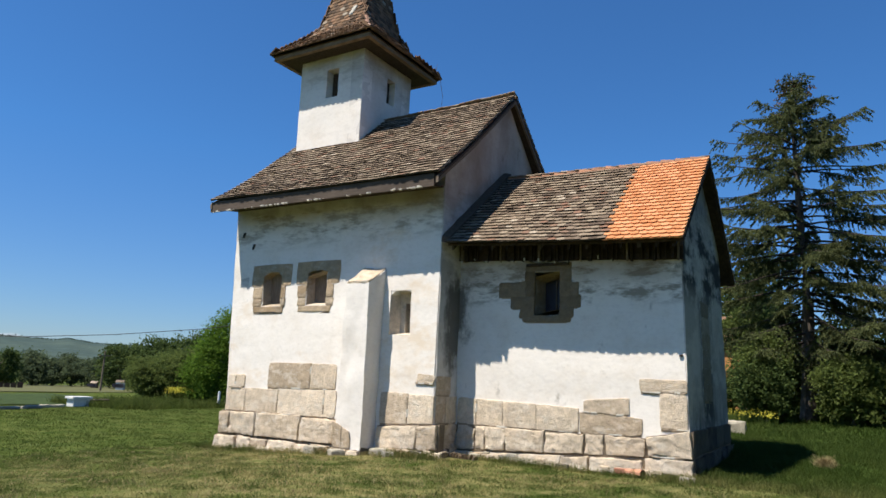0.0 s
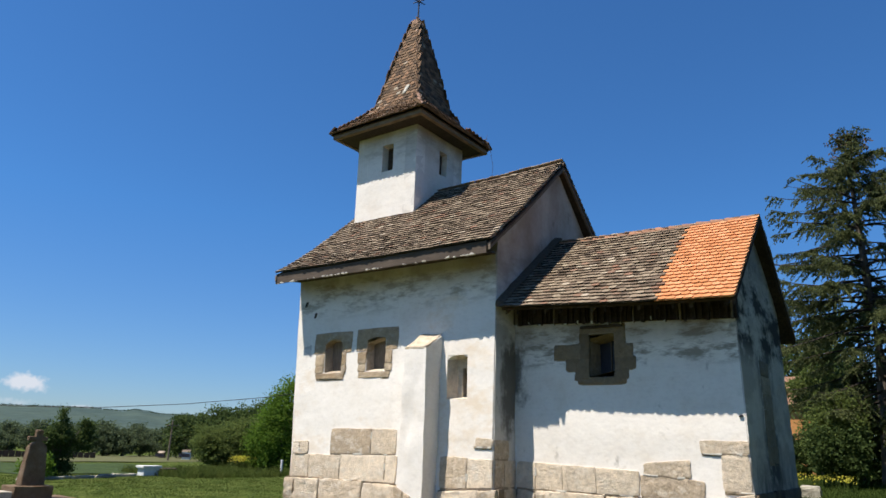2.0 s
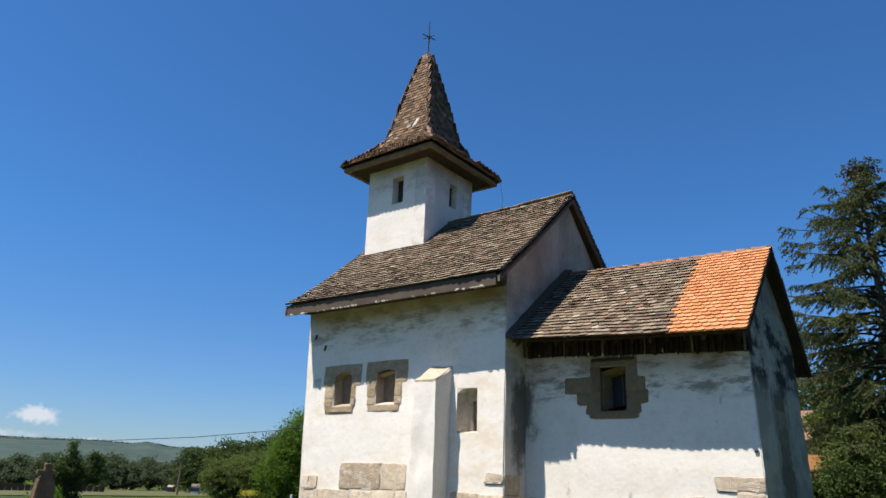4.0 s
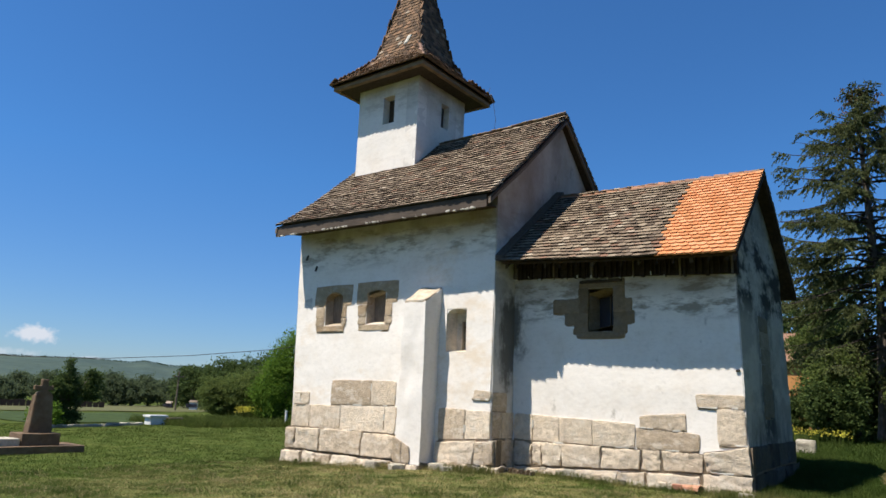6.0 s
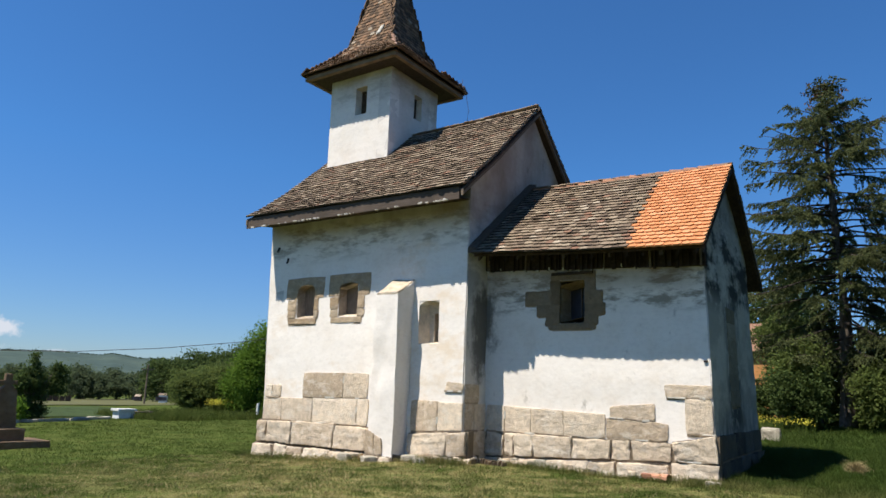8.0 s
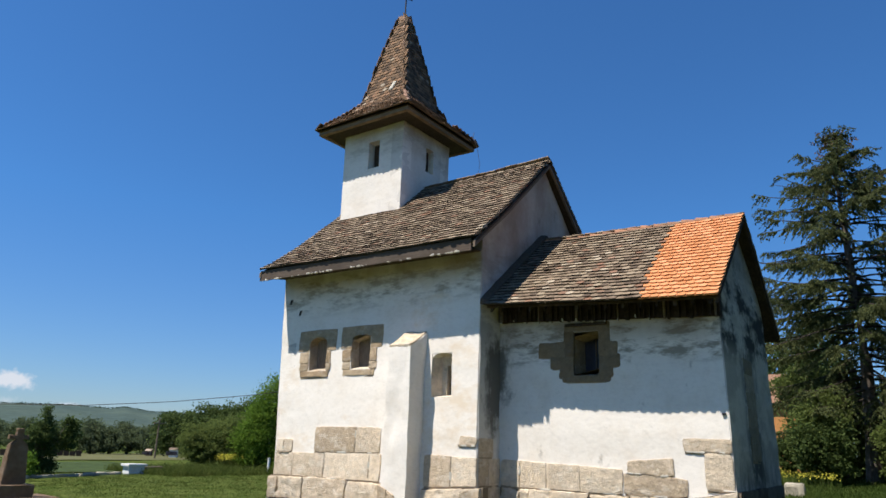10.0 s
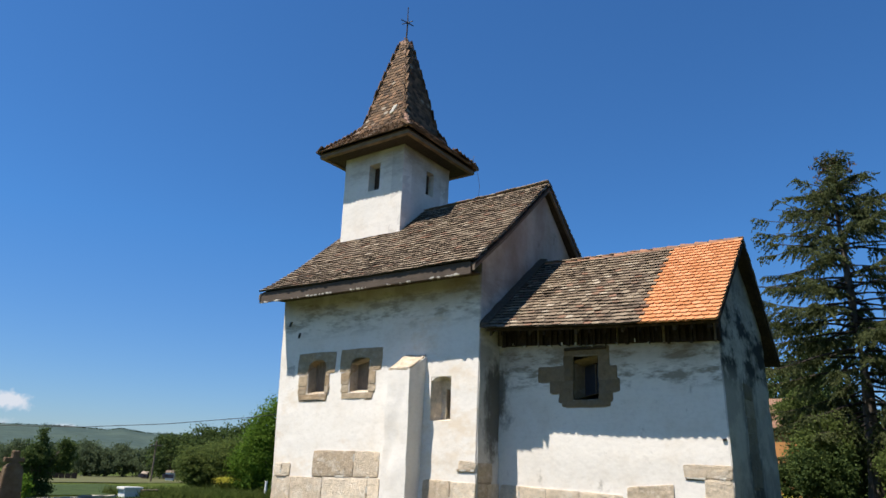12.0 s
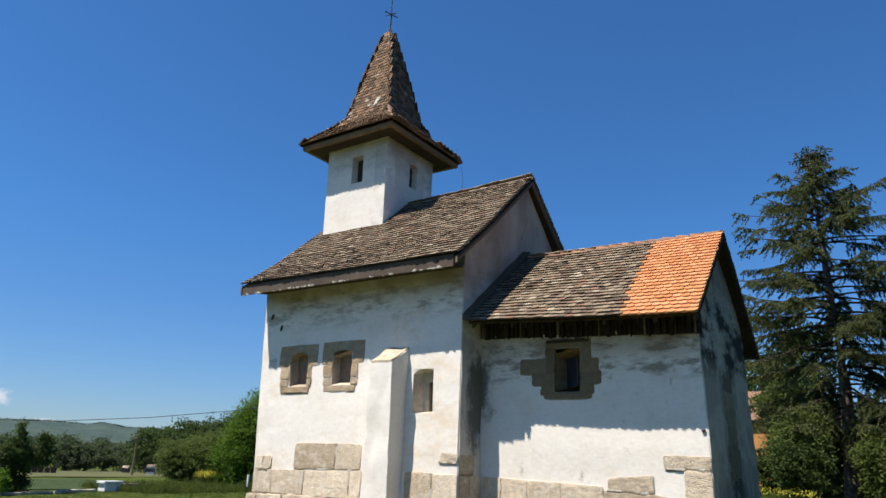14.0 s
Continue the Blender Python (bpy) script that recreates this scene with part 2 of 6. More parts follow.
def plain_material(name, colour, rough=0.8, metal=0.0, spec=0.3, grain=12, vary=0.25):
    n = Nodes(name)
    c = n.mix(1.0, colour, n.ramp(n.noise(grain, 6, 0.7), [(0.3, 1 - vary), (0.7, 1 + vary * 0.3)]), "MULTIPLY")
    n.bump(n.noise(grain * 3, 4), 0.3, 0.01)
    return n.done(c, rough, metal, spec)


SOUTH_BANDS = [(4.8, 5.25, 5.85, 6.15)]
M_NAVE = plaster_material("limewash_nave", (SOUTH_BANDS, 0.68), 0.0, 0.62, eaves_tone_from=(5.25, 5.9))
M_CHANCEL = plaster_material("limewash_chancel", ([(3.3, 3.5, 4.2, 4.5)], 0.85), 0.0, 0.12, ((-5.6, -5.4, -5.1, -4.7), (2.2, 3.0, 3.5, 4.2), 0.85), tone=1.0, eaves_tone_from=(3.72, 4.08))
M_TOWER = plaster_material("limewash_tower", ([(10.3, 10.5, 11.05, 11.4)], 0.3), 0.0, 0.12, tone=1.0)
# tower east, chancel east and gables: greyed for the shaded side
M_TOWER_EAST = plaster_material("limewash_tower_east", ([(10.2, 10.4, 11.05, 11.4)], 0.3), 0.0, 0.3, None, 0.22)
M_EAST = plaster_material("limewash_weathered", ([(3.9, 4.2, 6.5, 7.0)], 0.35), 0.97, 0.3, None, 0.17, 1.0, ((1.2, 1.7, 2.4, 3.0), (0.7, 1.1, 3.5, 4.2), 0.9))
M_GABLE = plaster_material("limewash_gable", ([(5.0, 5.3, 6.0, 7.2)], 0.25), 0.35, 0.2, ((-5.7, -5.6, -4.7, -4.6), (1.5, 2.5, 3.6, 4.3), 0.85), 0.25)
M_BUTTRESS = plaster_material("limewash_buttress", ([(20, 21, 22, 23)], 0.0), 0.0, 0.10)
M_STONE = stone_material("limestone_block", (0.49, 0.385, 0.275), (0.79, 0.665, 0.515), lambda n: n.single(), 0.26, 0.5)
# darkened both for damp and for the shade at the east wall's foot
M_STONE_DARK = stone_material("damp_shade_stone", (0.10, 0.092, 0.08), (0.20, 0.18, 0.15), lambda n: n.single(), 0.7)
M_JOINT = stone_material("tan_mortar", (0.27, 0.205, 0.14), (0.45, 0.37, 0.275), lambda n: n.noise(2.2), 0.5)
M_FRAME = stone_material("window_stone", (0.37, 0.27, 0.17), (0.53, 0.42, 0.295), lambda n: n.single(), 0.45, 0.2)
M_FRAME_DARK = stone_material("brown_window_stone", (0.18, 0.128, 0.078), (0.275, 0.203, 0.130), lambda n: n.single(), 0.6)
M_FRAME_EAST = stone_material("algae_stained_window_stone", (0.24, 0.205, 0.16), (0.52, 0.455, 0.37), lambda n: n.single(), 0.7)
M_REVEAL = stone_material("reveal_stone", (0.64, 0.56, 0.45), (0.73, 0.65, 0.54), lambda n: n.noise(0.7), 0.4)
M_MORTAR = stone_material("mortar", (0.12, 0.09, 0.062), (0.26, 0.205, 0.145), lambda n: n.noise(1.2), 0.5)
OLD = [(0.0, (0.082, 0.058, 0.040)), (0.28, (0.158, 0.115, 0.080)), (0.68, (0.225, 0.172, 0.120)), (0.86, (0.27, 0.216, 0.154)), (0.90, (0.185, 0.112, 0.074)), (0.95, (0.21, 0.113, 0.073)), (0.98, (0.35, 0.29, 0.22))]
M_OLD = tile_material("weathered_tile", OLD, lambda n: n.island(), 0.6, (0.38, 0.33, 0.21))
M_OLD_SINGLE = tile_material("weathered_tile_single", OLD, lambda n: n.single(), 0.55, (0.40, 0.355, 0.275))
SPIRE = [(0.0, (0.050, 0.030, 0.018)), (0.35, (0.112, 0.067, 0.038)), (0.75, (0.182, 0.108, 0.060)), (0.97, (0.245, 0.136, 0.077)), (0.998, (0.32, 0.27, 0.21))]
M_SPIRE = tile_material("spire_tile", SPIRE, lambda n: n.island(), 0.4, (0.34, 0.27, 0.17))
NEW = [(0.0, (0.45, 0.183, 0.072)), (0.5, (0.53, 0.228, 0.097)), (1.0, (0.59, 0.272, 0.131))]
M_NEW = tile_material("new_clay_tile", NEW, lambda n: n.single(), 0.06, (0.6, 0.42, 0.3))
M_RIDGE = tile_material("ridge_clay", [(0.0, (0.22, 0.12, 0.08)), (0.5, (0.34, 0.17, 0.10)), (1.0, (0.40, 0.20, 0.12))], lambda n: n.single(), 0.4)
M_FALLEN = tile_material("broken_pale_tile", [(0.0, (0.44, 0.22, 0.14)), (1.0, (0.52, 0.27, 0.175))], lambda n: n.single(), 0.5)
M_HIP = tile_material("spire_hip_tile", [(0.0, (0.23, 0.13, 0.09)), (0.5, (0.33, 0.20, 0.145)), (1.0, (0.42, 0.29, 0.225))], lambda n: n.single(), 0.3)
M_OLD_RIDGE = tile_material("weathered_ridge_tile", OLD, lambda n: n.single(), 0.6)
# shade lines between tile courses, painted on the tail edges
M_TAIL_SHADE = plain_material("shaded_tile_edge", (0.055, 0.045, 0.034), 0.95, 0, 0.1, 30, 0.4)
M_JUNCTION = plain_material("dark_junction", (0.105, 0.078, 0.058), 0.95, 0, 0.1, 14, 0.4)
M_BEAM = wood_material("brown_weathered_beam", (0.14, 0.090, 0.053), (0.28, 0.19, 0.12), (0.6, 0.6, 6))
M_WOOD = wood_material("weathered_timber", (0.10, 0.075, 0.055), (0.24, 0.19, 0.145), (0.4, 3, 8))
# weathered timber, its colour lowered for the shade of the tile overhang
M_FASCIA = wood_material("shaded_weathered_fascia", (0.055, 0.042, 0.033), (0.13, 0.10, 0.08), (0.4, 3, 8))
M_DARKWOOD = wood_material("dark_timber", (0.035, 0.024, 0.017), (0.09, 0.06, 0.042), (2, 2, 2))
# near-black tone puts the shade of the open eaves into the timber
M_EAVES = wood_material("eaves_shade_timber", (0.018, 0.013, 0.011), (0.052, 0.036, 0.029), (2, 2, 2))
M_SOFFIT = wood_material("brown_soffit_timber", (0.034, 0.024, 0.017), (0.078, 0.058, 0.042), (2, 2, 2))
M_BOARD = wood_material("brown_boarding", (0.17, 0.125, 0.09), (0.32, 0.24, 0.175), (3, 3, 0.6))
M_NICHE = stone_material("brown_niche_stone", (0.41, 0.335, 0.26), (0.54, 0.455, 0.36), lambda n: n.noise(0.9), 0.4)
M_IRON = plain_material("rusted_iron", (0.05, 0.045, 0.045), 0.7, 0.6)
M_LIME = plain_material("pale_crumb", (0.56, 0.53, 0.47), 0.9)
M_GLASSDARK = plain_material("old_pane", (0.045, 0.042, 0.055), 0.35, 0.0, 0.2, 3, 0.3)
M_SOIL = soil_material()
M_BLADE = blade_material()
M_BARK = wood_material("bark", (0.06, 0.05, 0.042), (0.17, 0.14, 0.115), (4, 4, 1))
M_TWIG = wood_material("dark_bough_bark", (0.028, 0.022, 0.018), (0.075, 0.060, 0.048), (4, 4, 1))
M_SPRUCE = leaf_material("spruce_needles", (0.058, 0.078, 0.034), (0.142, 0.158, 0.064), 0.5)
M_CONE = leaf_material("spruce_cones", (0.10, 0.065, 0.04), (0.17, 0.11, 0.065), 0.1)
M_LEAF_DARK = leaf_material("dark_leaves", (0.052, 0.082, 0.026), (0.092, 0.132, 0.042), 0.5)
M_LEAF_MID = leaf_material("shrub_leaves", (0.095, 0.130, 0.036), (0.140, 0.180, 0.052), 0.55)
M_LEAF_BRIGHT = leaf_material("fresh_leaves", (0.09, 0.16, 0.022), (0.135, 0.23, 0.032), 0.52)
# paler and greyer than near leaves: distance haze put into the colour
M_LEAF_FAR = leaf_material("hazed_far_leaves", (0.088, 0.118, 0.062), (0.112, 0.148, 0.078), 0.5)
M_TUFT = leaf_material("green_tuft", (0.050, 0.080, 0.016), (0.086, 0.120, 0.030), 0.5)
M_STRAW = leaf_material("straw", (0.25, 0.20, 0.10), (0.38, 0.31, 0.17), 0.3)
M_YELLOW = leaf_material("yellow_petals", (0.50, 0.45, 0.05), (0.66, 0.61, 0.10), 0.3)
M_GRAVE = stone_material("brown_gravestone", (0.135, 0.09, 0.056), (0.195, 0.132, 0.083), lambda n: n.noise(0.8), 0.5)
M_ROUGH = stone_material("field_stone", (0.33, 0.30, 0.24), (0.50, 0.46, 0.38), lambda n: n.single(), 0.4)
M_PAVING = stone_material("paving_stone", (0.31, 0.25, 0.20), (0.42, 0.345, 0.285), lambda n: n.single(), 0.45)
M_BRICK = plain_material("old_brick", (0.36, 0.17, 0.11), 0.9)
M_GRIT = stone_material("trodden_grit", (0.27, 0.225, 0.18), (0.38, 0.32, 0.265), lambda n: n.noise(3), 0.4)
M_WHITE = plain_material("white_concrete", (0.66, 0.67, 0.67), 0.8)
M_GRANITE = plain_material("black_granite", (0.005, 0.005, 0.007), 0.6, 0.0, 0.05, 60, 0.3)
M_ORANGE = plain_material("orange_render", (0.50, 0.235, 0.085), 0.9, 0, 0.3, 1.5, 0.3)
# blue in the pasture green is haze painted into the hills
M_HILL = Nodes("hazed_hill_pasture")
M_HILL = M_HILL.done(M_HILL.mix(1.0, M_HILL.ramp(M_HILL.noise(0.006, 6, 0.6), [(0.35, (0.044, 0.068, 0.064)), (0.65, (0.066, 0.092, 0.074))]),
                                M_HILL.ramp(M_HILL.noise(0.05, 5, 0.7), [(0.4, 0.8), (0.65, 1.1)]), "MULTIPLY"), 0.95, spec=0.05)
M_FIELD = plain_material("pale_field", (0.095, 0.098, 0.045), 0.95, 0, 0.1, 0.6, 0.2)
M_CROP = plain_material("young_crop", (0.044, 0.068, 0.022), 0.95, 0, 0.1, 1.6, 0.6)
M_FOREST = plain_material("far_forest", (0.035, 0.055, 0.03), 0.95, 0, 0.05, 0.2, 0.4)


# ---- building helpers ----
def link_mesh(name, me, material, parent=None, label=""):
    ob = new(name, me)
    if not me.materials:
        me.materials.append(material)
    ob.parent = parent
    return tagged(ob, label)


def part(name, bm, material, parent, label=""):
    """Links a bmesh as one mesh object under a thing or under a part."""
    bmesh.ops.recalc_face_normals(bm, faces=bm.faces)
    me = bpy.data.meshes.new(name)
    bm.to_mesh(me)
    bm.free()
    return link_mesh(name, me, material, parent, label)


def thing(name, at, label, category, group=""):
    ob = new(name)
    ob.location = at
    return tagged(ob, label, category, group)


def mesh_from(name, verts, faces):
    me = bpy.data.meshes.new(name)
    me.from_pydata([tuple(v) for v in verts], [], faces)
    me.update()
    return me


def bulk_mesh(name, verts, corners):
    """A mesh of loose faces with the same number of corners: verts (n, corners, 3)."""
    flat = np.ascontiguousarray(verts.reshape(-1, 3), dtype=np.float32)
    me = bpy.data.meshes.new(name)
    me.vertices.add(len(flat))
    me.vertices.foreach_set("co", flat.ravel())
    me.loops.add(len(flat))
    me.loops.foreach_set("vertex_index", np.arange(len(flat), dtype=np.int32))
    count = len(flat) // corners
    me.polygons.add(count)
    me.polygons.foreach_set("loop_start", np.arange(0, len(flat), corners, dtype=np.int32))
    me.update(calc_edges=True)
    return me


def stamped(name, template, faces, mats):
    """One mesh of many copies of a small template under the 4 x 4 matrices given."""
    t = np.c_[np.array(template), np.ones(len(template))]
    m = np.array([[list(r) for r in mm] for mm in mats])
    co = np.einsum("nij,vj->nvi", m, t)[:, :, :3].reshape(-1, 3)
    k = len(template)
    return mesh_from(name, co.tolist(), [[i + n * k for i in f] for n in range(len(mats)) for f in faces])


def slab(target, a, b, bevel=0.0, rough=0.0, cuts=0, shear=None, seed=0):
    """A box from corner a to corner b, rounded, cut and worn, added to the bmesh target."""
    bm = bmesh.new()
    bmesh.ops.create_cube(bm, size=1)
    for v in bm.verts:
        v.co = Vector([a[i] + (v.co[i] + 0.5) * (b[i] - a[i]) for i in range(3)])
        if shear:
            v.co = Vector(shear(v.co))
    if bevel:
        bmesh.ops.bevel(bm, geom=bm.edges[:], offset=bevel, segments=2, profile=0.6, affect="EDGES")
    if cuts:
        long = [e for e in bm.edges if e.calc_length() > 0.09]
        bmesh.ops.subdivide_edges(bm, edges=long, cuts=cuts, use_grid_fill=True)
    if rough:
        for v in bm.verts:
            p = v.co * 3.1 + Vector((seed * 7.3, seed * 1.7, 0))
            v.co += noise.noise_vector(p) * rough + noise.noise_vector(p * 3.7) * rough * 0.5
    made = {v: target.verts.new(v.co) for v in bm.verts}
    for f in bm.faces:
        target.faces.new([made[v] for v in f.verts])
    bm.free()
    return list(made.values())


def tube(bm, points, radii, sides=7):
    rings = []
    for i, (p, r) in enumerate(zip(points, radii)):
        p = Vector(p)
        d = (Vector(points[min(i + 1, len(points) - 1)]) - Vector(points[max(i - 1, 0)])).normalized()
        q = d.to_track_quat("Z", "Y").to_matrix()
        rings.append([bm.verts.new(p + q @ Vector((math.cos(a) * r, math.sin(a) * r, 0))) for a in [2 * math.pi * k / sides for k in range(sides)]])
    for a, b in zip(rings, rings[1:]):
        for k in range(sides):
            bm.faces.new((a[k], a[(k + 1) % sides], b[(k + 1) % sides], b[k]))
    bm.faces.new(rings[0][::-1])
    bm.faces.new(rings[-1])


def lerp(a, b, t):
    return a + (b - a) * t


def smooth(a, b, x):
    t = min(1.0, max(0.0, (x - a) / (b - a)))
    return t * t * (3 - 2 * t)


def piecewise(points, x):
    for (x0, y0), (x1, y1) in zip(points, points[1:]):
        if x <= x1:
            return y0 + (y1 - y0) * max(0.0, (x - x0) / (x1 - x0))
    return points[-1][1]


def ground_z(x, y):
    west = -0.33 * smooth(-4.5, -12, x) - 0.25 * smooth(-11, -20, x) - 0.9 * smooth(-40, -110, x)
    back = (0.28 * smooth(0, 6, y) + 0.36 * smooth(6, 24, y)) * smooth(-14, -2, x)
    roll = noise.noise(Vector((x * 0.25, y * 0.25, 0))) * 0.05 + noise.noise(Vector((x * 1.1, y * 1.1, 3))) * 0.018
    return west + back + roll - 0.02


def wall(name, outer, inward, us, zs, holes, material, parent, thick=0.7, rough=0.012, step=0.2, reveals=(), label=""):
    """A thick wall with its openings. outer(u, z) gives the face; holes are (u0, u1, z0, z1, splay)."""
    def lines(lo, hi, extra):
        marks = sorted({round(v, 4) for v in (lo, hi, *extra) if lo - 1e-6 <= v <= hi + 1e-6})
        full = []
        for a, b in zip(marks, marks[1:]):
            k = max(1, math.ceil((b - a) / step))
            full += [a + (b - a) * i / k for i in range(k)]
        return full + [marks[-1]]
    ul = lines(us[0], us[1], [v for h in holes for v in h[:2]])
    zl = lines(zs[0], zs[1], [v for h in holes for v in h[2:4]])
    inward = Vector(inward)
    bm = bmesh.new()
    front, back = {}, {}

    def corner(grid, u, z, deep):
        key = (round(u, 4), round(z, 4))
        if key not in grid:
            p = Vector(outer(u, z))
            if not deep:
                p = p - inward * (noise.noise(p * 1.3) * rough * 1.6 + noise.noise(p * 4.1) * rough)
            else:
                p = p + inward * thick
            grid[key] = bm.verts.new(p)
        return grid[key]
    inside = lambda u, z: any(h[0] < u < h[1] and h[2] < z < h[3] for h in holes)
    for u0, u1 in zip(ul, ul[1:]):
        for z0, z1 in zip(zl, zl[1:]):
            if inside((u0 + u1) / 2, (z0 + z1) / 2):
                continue
            for grid, deep in ((front, False), (back, True)):
                bm.faces.new([corner(grid, *c, deep) for c in ((u0, z0), (u1, z0), (u1, z1), (u0, z1))])
    # the wall's outer rim
    ring = [(u, zl[0]) for u in ul] + [(ul[-1], z) for z in zl[1:]] + [(u, zl[-1]) for u in ul[::-1][1:]] + [(ul[0], z) for z in zl[::-1][1:]]
    for a, b in zip(ring, ring[1:]):
        bm.faces.new([corner(front, *a, 0), corner(front, *b, 0), corner(back, *b, 1), corner(back, *a, 1)])
    ob = part(name, bm, material, parent, label)
    ob.data.polygons.foreach_set("use_smooth", [True] * len(ob.data.polygons))
    ob.data.set_sharp_from_angle(angle=radians(40))
    for h, reveal in zip(holes, reveals):
        rim = []
        u0, u1, z0, z1, splay = h
        ulh = [u for u in ul if u0 - 1e-6 <= u <= u1 + 1e-6]
        zlh = [z for z in zl if z0 - 1e-6 <= z <= z1 + 1e-6]
        rim = [(u, z0) for u in ulh] + [(u1, z) for z in zlh[1:]] + [(u, z1) for u in ulh[::-1][1:]] + [(u0, z) for z in zlh[::-1][1:]]
        rb = bmesh.new()
        um, zm = (u0 + u1) / 2, (z0 + z1) / 2
        outerring, innerring = [], []
        for u, z in rim:
            p = Vector(outer(u, z))
            p = p - inward * (noise.noise(p * 1.3) * rough * 1.6 + noise.noise(p * 4.1) * rough)
            q = Vector(outer(um + (u - um) * splay, zm + (z - zm) * (splay + 1) / 2)) + inward * thick
            outerring.append(rb.verts.new(p))
            innerring.append(rb.verts.new(q))
        for i in range(len(rim) - 1):
            rb.faces.new([outerring[i], innerring[i], innerring[i + 1], outerring[i + 1]])
        part("window_reveal", rb, reveal, ob)
    return ob


def stone_rows(parent, face, rows, out, deep=0.25, gap=0.012, material=None, seed=0, soft=0.0):
    """Blocks of masonry: each row is (joints, bottoms, tops, proud) with levels given at the ends of the row."""
    k = seed
    for joints, bottom, top, proud in rows:
        lo, hi = joints[0], joints[-1]
        for a, b in zip(joints, joints[1:]):
            k += 1
            wob = random.Random(k)
            lev = lambda pair, u: lerp(pair[0], pair[1], (u - lo) / (hi - lo))
            push = proud + (wob.uniform(-0.002, 0.005) if proud < 0.06 else wob.uniform(-0.025, 0.025))
            rugged = 1.0 if proud < 0.06 else 2.2
            slack = 1.0 if proud < 0.06 else 1.9
            bm = bmesh.new()
            skew = [wob.uniform(-0.022, 0.022) * rugged for _ in range(6)]
            slack *= wob.uniform(0.6, 1.9)

            def shear(co):
                u = lerp(a + gap * slack + skew[0] * (co.z - 0.5), b - gap * slack + skew[1] * (co.z - 0.5), co.x)
                z = lerp(lev(bottom, u) + gap * 0.8 + skew[2] * 0.5 * (co.x - 0.5), lev(top, u) - gap * 0.8 - abs(skew[3]) * 0.6 + skew[4] * 0.6 * (co.x - 0.5), co.z)
                p = Vector(face(u, z))
                return p + Vector(out) * lerp(push + skew[5] * (0.15 if proud < 0.06 else 0.5) * (co.z - 0.5), -deep, co.y)
            fine = proud < 0.06
            if a == joints[0]:
                spare = -0.035 if fine else 0.014
                bed = bmesh.new()
                slab(bed, (0, 0, 0), (1, 1, 1), 0, 0, 6, lambda co: Vector(face(lerp(lo - spare, hi + spare, co.x), lerp(lev(bottom, lerp(lo, hi, co.x)) - 0.045, lev(top, lerp(lo, hi, co.x)) - (0.035 if fine else 0.012), co.z)))
                     + Vector(out) * lerp(proud - 0.014 if proud < 0.06 else max(0.008, proud - 0.095), -0.2, co.y))
                part("mortar_bed", bed, M_JOINT if fine else M_MORTAR, parent)
            size = min(b - a, lev(top, a) - lev(bottom, a))
            slab(bm, (0, 0, 0), (1, 1, 1), soft or 0.006 if fine else min(0.024, size * 0.15), 0.009 if fine else 0.020, 6 if fine else 12, shear, k)
            for _ in range(wob.choice((1, 2, 2, 3)) if fine else wob.choice((5, 6, 8))):
                where_u, where_z = wob.random(), wob.random()
                if wob.random() < 0.5:
                    where_u = round(where_u)
                else:
                    where_z = round(where_z)
                spot = Vector(shear(Vector((where_u, 0.0, where_z))))
                wide = wob.uniform(0.04, 0.09) if fine else wob.uniform(0.05, 0.12)
                for v in bm.verts:
                    near = (v.co - spot).length
                    if near < wide:
                        v.co -= Vector(out) * (wide - near) * (0.10 if fine else 0.28)
            for v in bm.verts:
                v.co += noise.noise_vector(v.co * 8 + Vector((k, 0, 0))) * (0.016 if soft else 0.006 if fine else 0.017) + noise.noise_vector(v.co * 21 + Vector((0, k, 0))) * (0.002 if fine else 0.007)
            if fine and proud > 0.02:
                # the outer corners are worn round where the plaster laps them
                along = 0 if abs(out[1]) > 0.5 else 1
                for cu, cz in ((0, 0), (0, 1), (1, 0), (1, 1)):
                    if (a if cu == 0 else b) not in (lo, hi):
                        continue
                    corner = Vector(shear(Vector((cu, 0, cz))))
                    r = wob.uniform(0.02, 0.08)
                    for v in bm.verts:
                        du, dz = abs(v.co[along] - corner[along]), abs(v.co.z - corner.z)
                        far = math.hypot(r - du, r - dz)
                        if du < r and dz < r and far > r:
                            v.co[along] += (1 if cu == 0 else -1) * (r - du) * (1 - r / far)
                            v.co.z += (1 if cz == 0 else -1) * (r - dz) * (1 - r / far)
            ob = part("stone_block", bm, material or M_STONE, parent)
            ob.data.polygons.foreach_set("use_smooth", [True] * len(ob.data.polygons))
            ob.data.set_sharp_from_angle(angle=radians(35))


# ---- the ground ----
def spaced(lo, hi, fine_lo, fine_hi, fine, grow):
    """Grid lines that are close together where the yard is and widen outwards."""
    inner = np.arange(fine_lo, fine_hi + fine, fine).tolist()
    up, down, s = [inner[-1]], [inner[0]], fine
    while up[-1] < hi or down[-1] > lo:
        s *= grow
        up.append(min(hi, up[-1] + s))
        down.append(max(lo, down[-1] - s))
    return sorted({round(v, 3) for v in (*down, *inner, *up)})


def build_ground():
    gx = spaced(-4200, 4200, -20, 10, 0.5, 1.22)
    gy = spaced(-4200, 4200, -16, 10, 0.5, 1.22)
    verts = [(x, y, ground_z(x, y)) for y in gy for x in gx]
    w = len(gx)
    faces = [(j * w + i, j * w + i + 1, (j + 1) * w + i + 1, (j + 1) * w + i) for j in range(len(gy) - 1) for i in range(w - 1)]
    ob = link_mesh("ground", mesh_from("ground", verts, faces), M_SOIL)
    tagged(ob, "uneven mown churchyard lawn with dry straw patches", "lawn", kind="structure")
    ob.data.polygons.foreach_set("use_smooth", [True] * len(faces))


